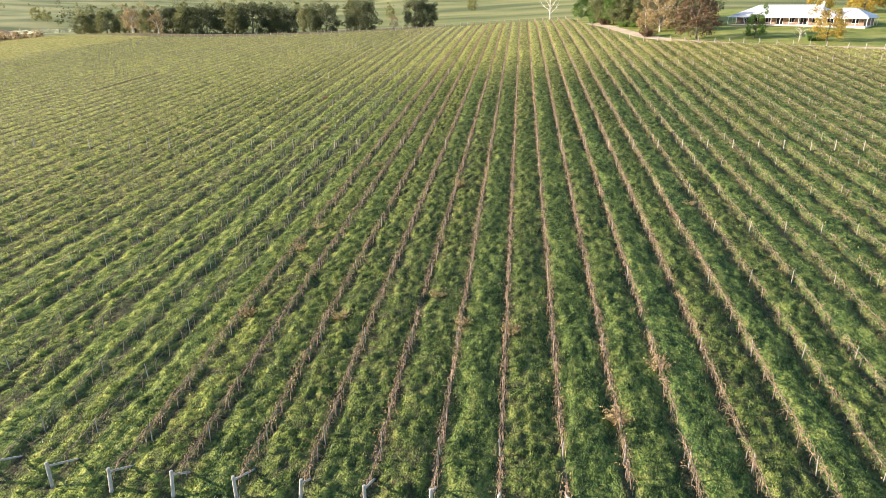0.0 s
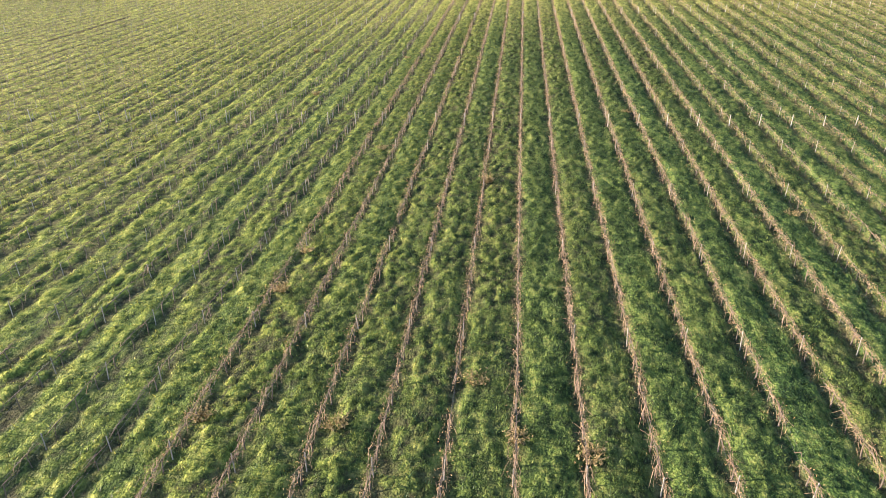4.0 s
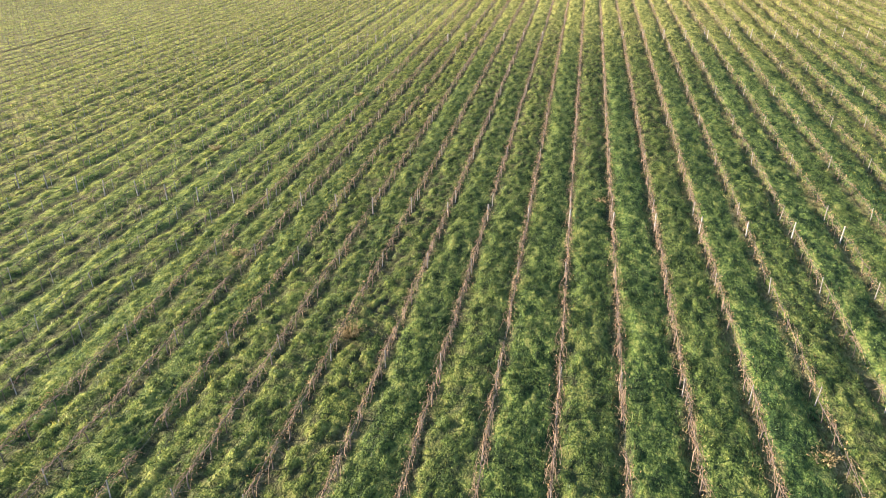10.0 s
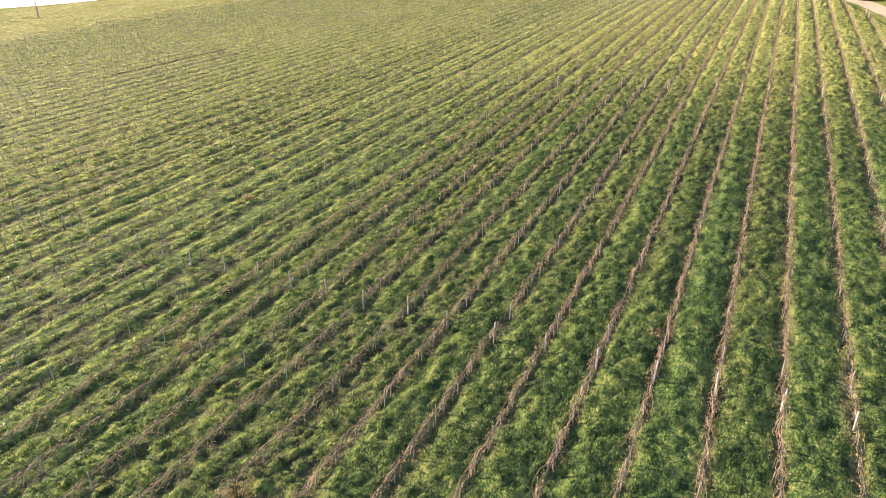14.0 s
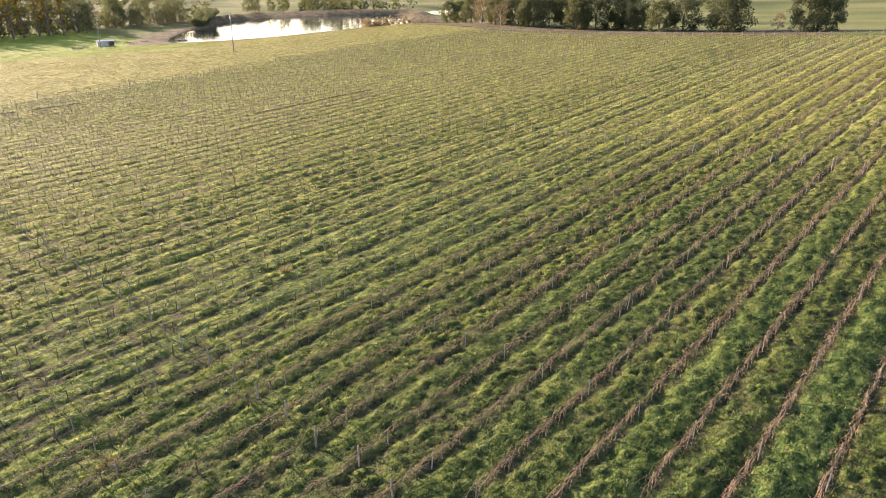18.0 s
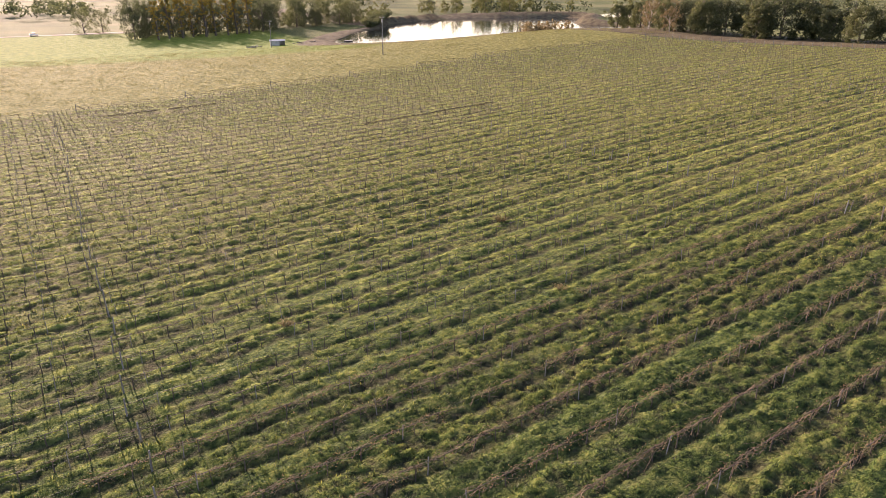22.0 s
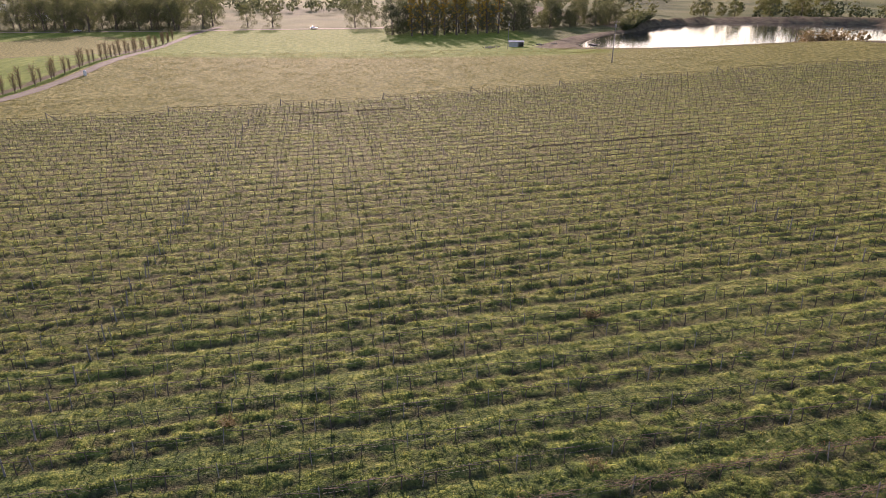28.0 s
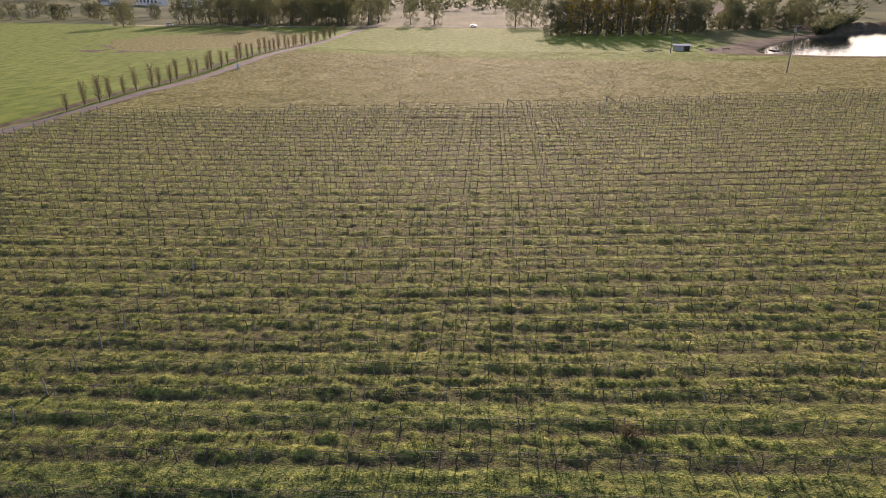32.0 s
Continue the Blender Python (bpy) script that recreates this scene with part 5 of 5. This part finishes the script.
        box_part("verandah_post", (-1.8, -1.68, y, y + 0.12, 0.15, 2.25), TRIM, house, soft=0.012)
    chimney = box_part("chimney", (22.6, 23.5, 4.4, 5.2, 4.6, 6.6), TRIM, house, "white painted chimney")
    box_part("cap", (22.5, 23.6, 4.3, 5.3, 6.6, 6.72), CONCRETE, chimney)


build_house()


def power_pole(x, y, tall, arm_turn):
    pole = tagged(new("power_pole"), "weathered timber power pole with one crossarm", "power pole", "power poles over the meadow")
    pole.matrix_basis = pose(x, y, float(height(x, y)), 0, 0.8, arm_turn)
    sheet("shaft", *tubes([[(0, 0, -1), (0, 0, tall * 0.5), (0, 0, tall)]], [[0.17, 0.14, 0.11]], 10), POST_GREY, pole)
    box_part("crossarm", (-1.1, 1.1, 0.1, 0.2, tall - 0.8, tall - 0.66), POST_GREY, pole)
    for dx in (-1.0, -0.45, 0.45, 1.0):
        sheet("insulator", *tubes([[(dx, 0.15, tall - 0.66), (dx, 0.15, tall - 0.58), (dx, 0.15, tall - 0.48), (dx, 0.15, tall - 0.44)]], [[0.03, 0.06, 0.05, 0.02]], 8), TRIM, pole)
    box_part("transformer", (-0.25, 0.25, 0.16, 0.6, tall - 2.2, tall - 1.3), SHED_TIN, pole)


power_pole(-198.5, 100, 12.5, 70)
power_pole(-283.5, 88, 11.5, 70)


def shed(name, label, x, y, turn, wide, deep, tall, wall_mat=SHED_TIN, roof_mat=SHED_TIN, open_front=False, rise=0.8, bays=3):
    ob = tagged(new(name), label, "shed")
    ob.matrix_basis = pose(x, y, float(height(x, y)) - 0.05, 0, 0, turn)
    t = 0.12
    box_part("side_wall", (0, t, 0, deep, -0.5, tall), wall_mat, ob)
    box_part("side_wall", (wide - t, wide, 0, deep, -0.5, tall), wall_mat, ob)
    box_part("back_wall", (t, wide - t, deep - t, deep, -0.5, tall), wall_mat, ob)
    step = (wide - 2 * t) / bays
    for i in range(bays):
        a = t + step * i
        if open_front and i == bays - 1:
            continue
        panel = box_part("front_panel", (a + 0.03, a + step - 0.03, 0, t, -0.5, tall), wall_mat, ob)
        if tall > 3:
            box_part("window", (a + step * 0.25, a + step * 0.75, -0.03, -0.004, tall * 0.4, tall * 0.75), GLASS, panel, "dark window pane", 0)
    shell_part("roof", [(-0.3, -0.3, tall), (wide + 0.3, -0.3, tall), (wide + 0.3, deep / 2, tall + rise), (-0.3, deep / 2, tall + rise), (wide + 0.3, deep + 0.3, tall), (-0.3, deep + 0.3, tall)], [(0, 1, 2, 3), (3, 2, 4, 5)], roof_mat, ob, 0.06)
    return ob


shed("pump_shed", "small open pale grey pump shed with a tin roof", -298, 92, 75, 6.5, 4, 2.2, CONCRETE, SHED_TIN, open_front=True, rise=0.5)
for _x, _y, _w in ((-690, -364, 38), (-684, -402, 22), (-668, -304, 26)):
    shed("farm_building", "distant white walled farm building with a pale roof", _x, _y, 62, _w, 12, 6.5, TRIM, ROOF, rise=2.2, bays=6)
shed("farm_building", "distant white walled farm building with a pale roof", -560, -215, 70, 18, 9, 3.6, TRIM, ROOF, rise=1.8, bays=5)


def log_heap(x, y, count, seed):
    r = np.random.default_rng(seed)
    heap = tagged(new("log_heap"), "heap of dead grey branches and logs near the shore", "log heap")
    heap.matrix_basis = pose(x, y, float(height(x, y)), 0, 0, 0)
    for _ in range(count):
        a = np.array([*r.normal(0, 1.6, 2), r.uniform(0.1, 0.5)])
        d = np.array([*r.normal(0, 1.2, 2), r.normal(0.15, 0.3)])
        sheet("log", *tubes([[a, a + d * 0.5 + [0, 0, 0.1], a + d]], [[0.16, 0.13, 0.06]], 6), POST_GREY, heap)


log_heap(-292, 84, 12, 1)
log_heap(-286, 80, 9, 2)
log_heap(-303, 108, 9, 3)
log_heap(-306, 116, 7, 4)


def make_car(label, paint_colour):
    paint = surface("car_paint", [tuple(c * 0.92 for c in paint_colour), paint_colour], 0.5, 3, 0.3, 0, spec=0.6)
    car = tagged(new("car"), label, "car")
    bm = bmesh.new()
    side = [(-2.2, 0.35), (2.2, 0.35), (2.25, 0.75), (2.1, 0.9), (1.1, 0.98), (-2.1, 1.0), (-2.25, 0.7)]
    for y in (-0.85, 0.85):
        bm.faces.new([bm.verts.new((x, y, z)) for x, z in side])
    bm.verts.ensure_lookup_table()
    n = len(side)
    for i in range(n):
        j = (i + 1) % n
        bm.faces.new([bm.verts[i], bm.verts[j], bm.verts[n + j], bm.verts[n + i]])
    bmesh.ops.recalc_face_normals(bm, faces=bm.faces[:])
    bmesh.ops.bevel(bm, geom=bm.edges[:], offset=0.06, segments=2, affect="EDGES")
    part("body", bm, paint, car)
    bm = bmesh.new()
    r = bmesh.ops.create_cube(bm, size=1.0)
    for v in r["verts"]:
        top = v.co.z > 0
        v.co = Vector(((v.co.x * (2.0 if top else 2.9)) - 0.35, v.co.y * (1.3 if top else 1.6), 1.48 if top else 0.96))
    bmesh.ops.bevel(bm, geom=bm.edges[:], offset=0.05, segments=2, affect="EDGES")
    part("cabin_glass", bm, GLASS, car, "dark tinted cabin windows")
    box_part("cabin_roof", (-1.3, 0.6, -0.62, 0.62, 1.47, 1.53), paint, car)
    for x in (-1.35, 1.4):
        for y in (-0.8, 0.8):
            s = 1 if y > 0 else -1
            w = sheet("wheel", *tubes([[(x, y - 0.1, 0.33), (x, y - 0.09, 0.33), (x, y + 0.09, 0.33), (x, y + 0.1, 0.33)]], [[0.2, 0.33, 0.33, 0.2]], 14), RUBBER, car)
            sheet("rim", *tubes([[(x, y + s * 0.08, 0.33), (x, y + s * 0.11, 0.33), (x, y + s * 0.115, 0.33)]], [[0.2, 0.19, 0.02]], 10), SHED_TIN, w)
    return car


for _label, _c, _x, _y in (("white car standing on the valley road", (0.7, 0.7, 0.7), -425, -190), ("silver car standing on the valley road", (0.45, 0.46, 0.48), -427, -134), ("white car standing on the valley road", (0.7, 0.7, 0.7), -439, 1)):
    make_car(_label, _c).matrix_basis = pose(_x, _y, float(height(_x, _y)) + 0.15, 0, 0, 90)

tank = tagged(new("water_tank"), "small white plastic water tank beside the road", "tank")
tank.matrix_basis = pose(-213, -57.4, float(height(-213, -57.4)), 0, 0, 0) @ Matrix.Diagonal((0.55, 0.55, 0.95, 1))
sheet("tank_body", *tubes([[(0, 0, -0.1), (0, 0, 0.02), (0, 0, 1.3), (0, 0, 1.45), (0, 0, 1.6), (0, 0, 1.62)]], [[0.8, 0.85, 0.85, 0.8, 0.35, 0.05]], 16), TRIM, tank, smooth_shade=True)
sheet("lid", *tubes([[(0, 0, 1.58), (0, 0, 1.66), (0, 0, 1.7)]], [[0.25, 0.25, 0.05]], 12), SHED_TIN, tank)
pontoon = tagged(new("pontoon"), "small dark floating pontoon on the lake", "pontoon")
pontoon.matrix_basis = pose(-317.5, 138.8, WATER_LEVEL, 0, 0, 20)
for _i in range(5):
    box_part("deck_board", (-2.0 + 0.8 * _i, -1.25 + 0.8 * _i, -1.2, 1.2, 0.3, 0.36), POST_GREY, pontoon)
for _y in (-0.9, 0.9):
    sheet("float", *tubes([[(-2, _y, 0.08), (0, _y, 0.08), (2, _y, 0.08)]], [[0.24, 0.26, 0.24]], 10), RUBBER, pontoon)
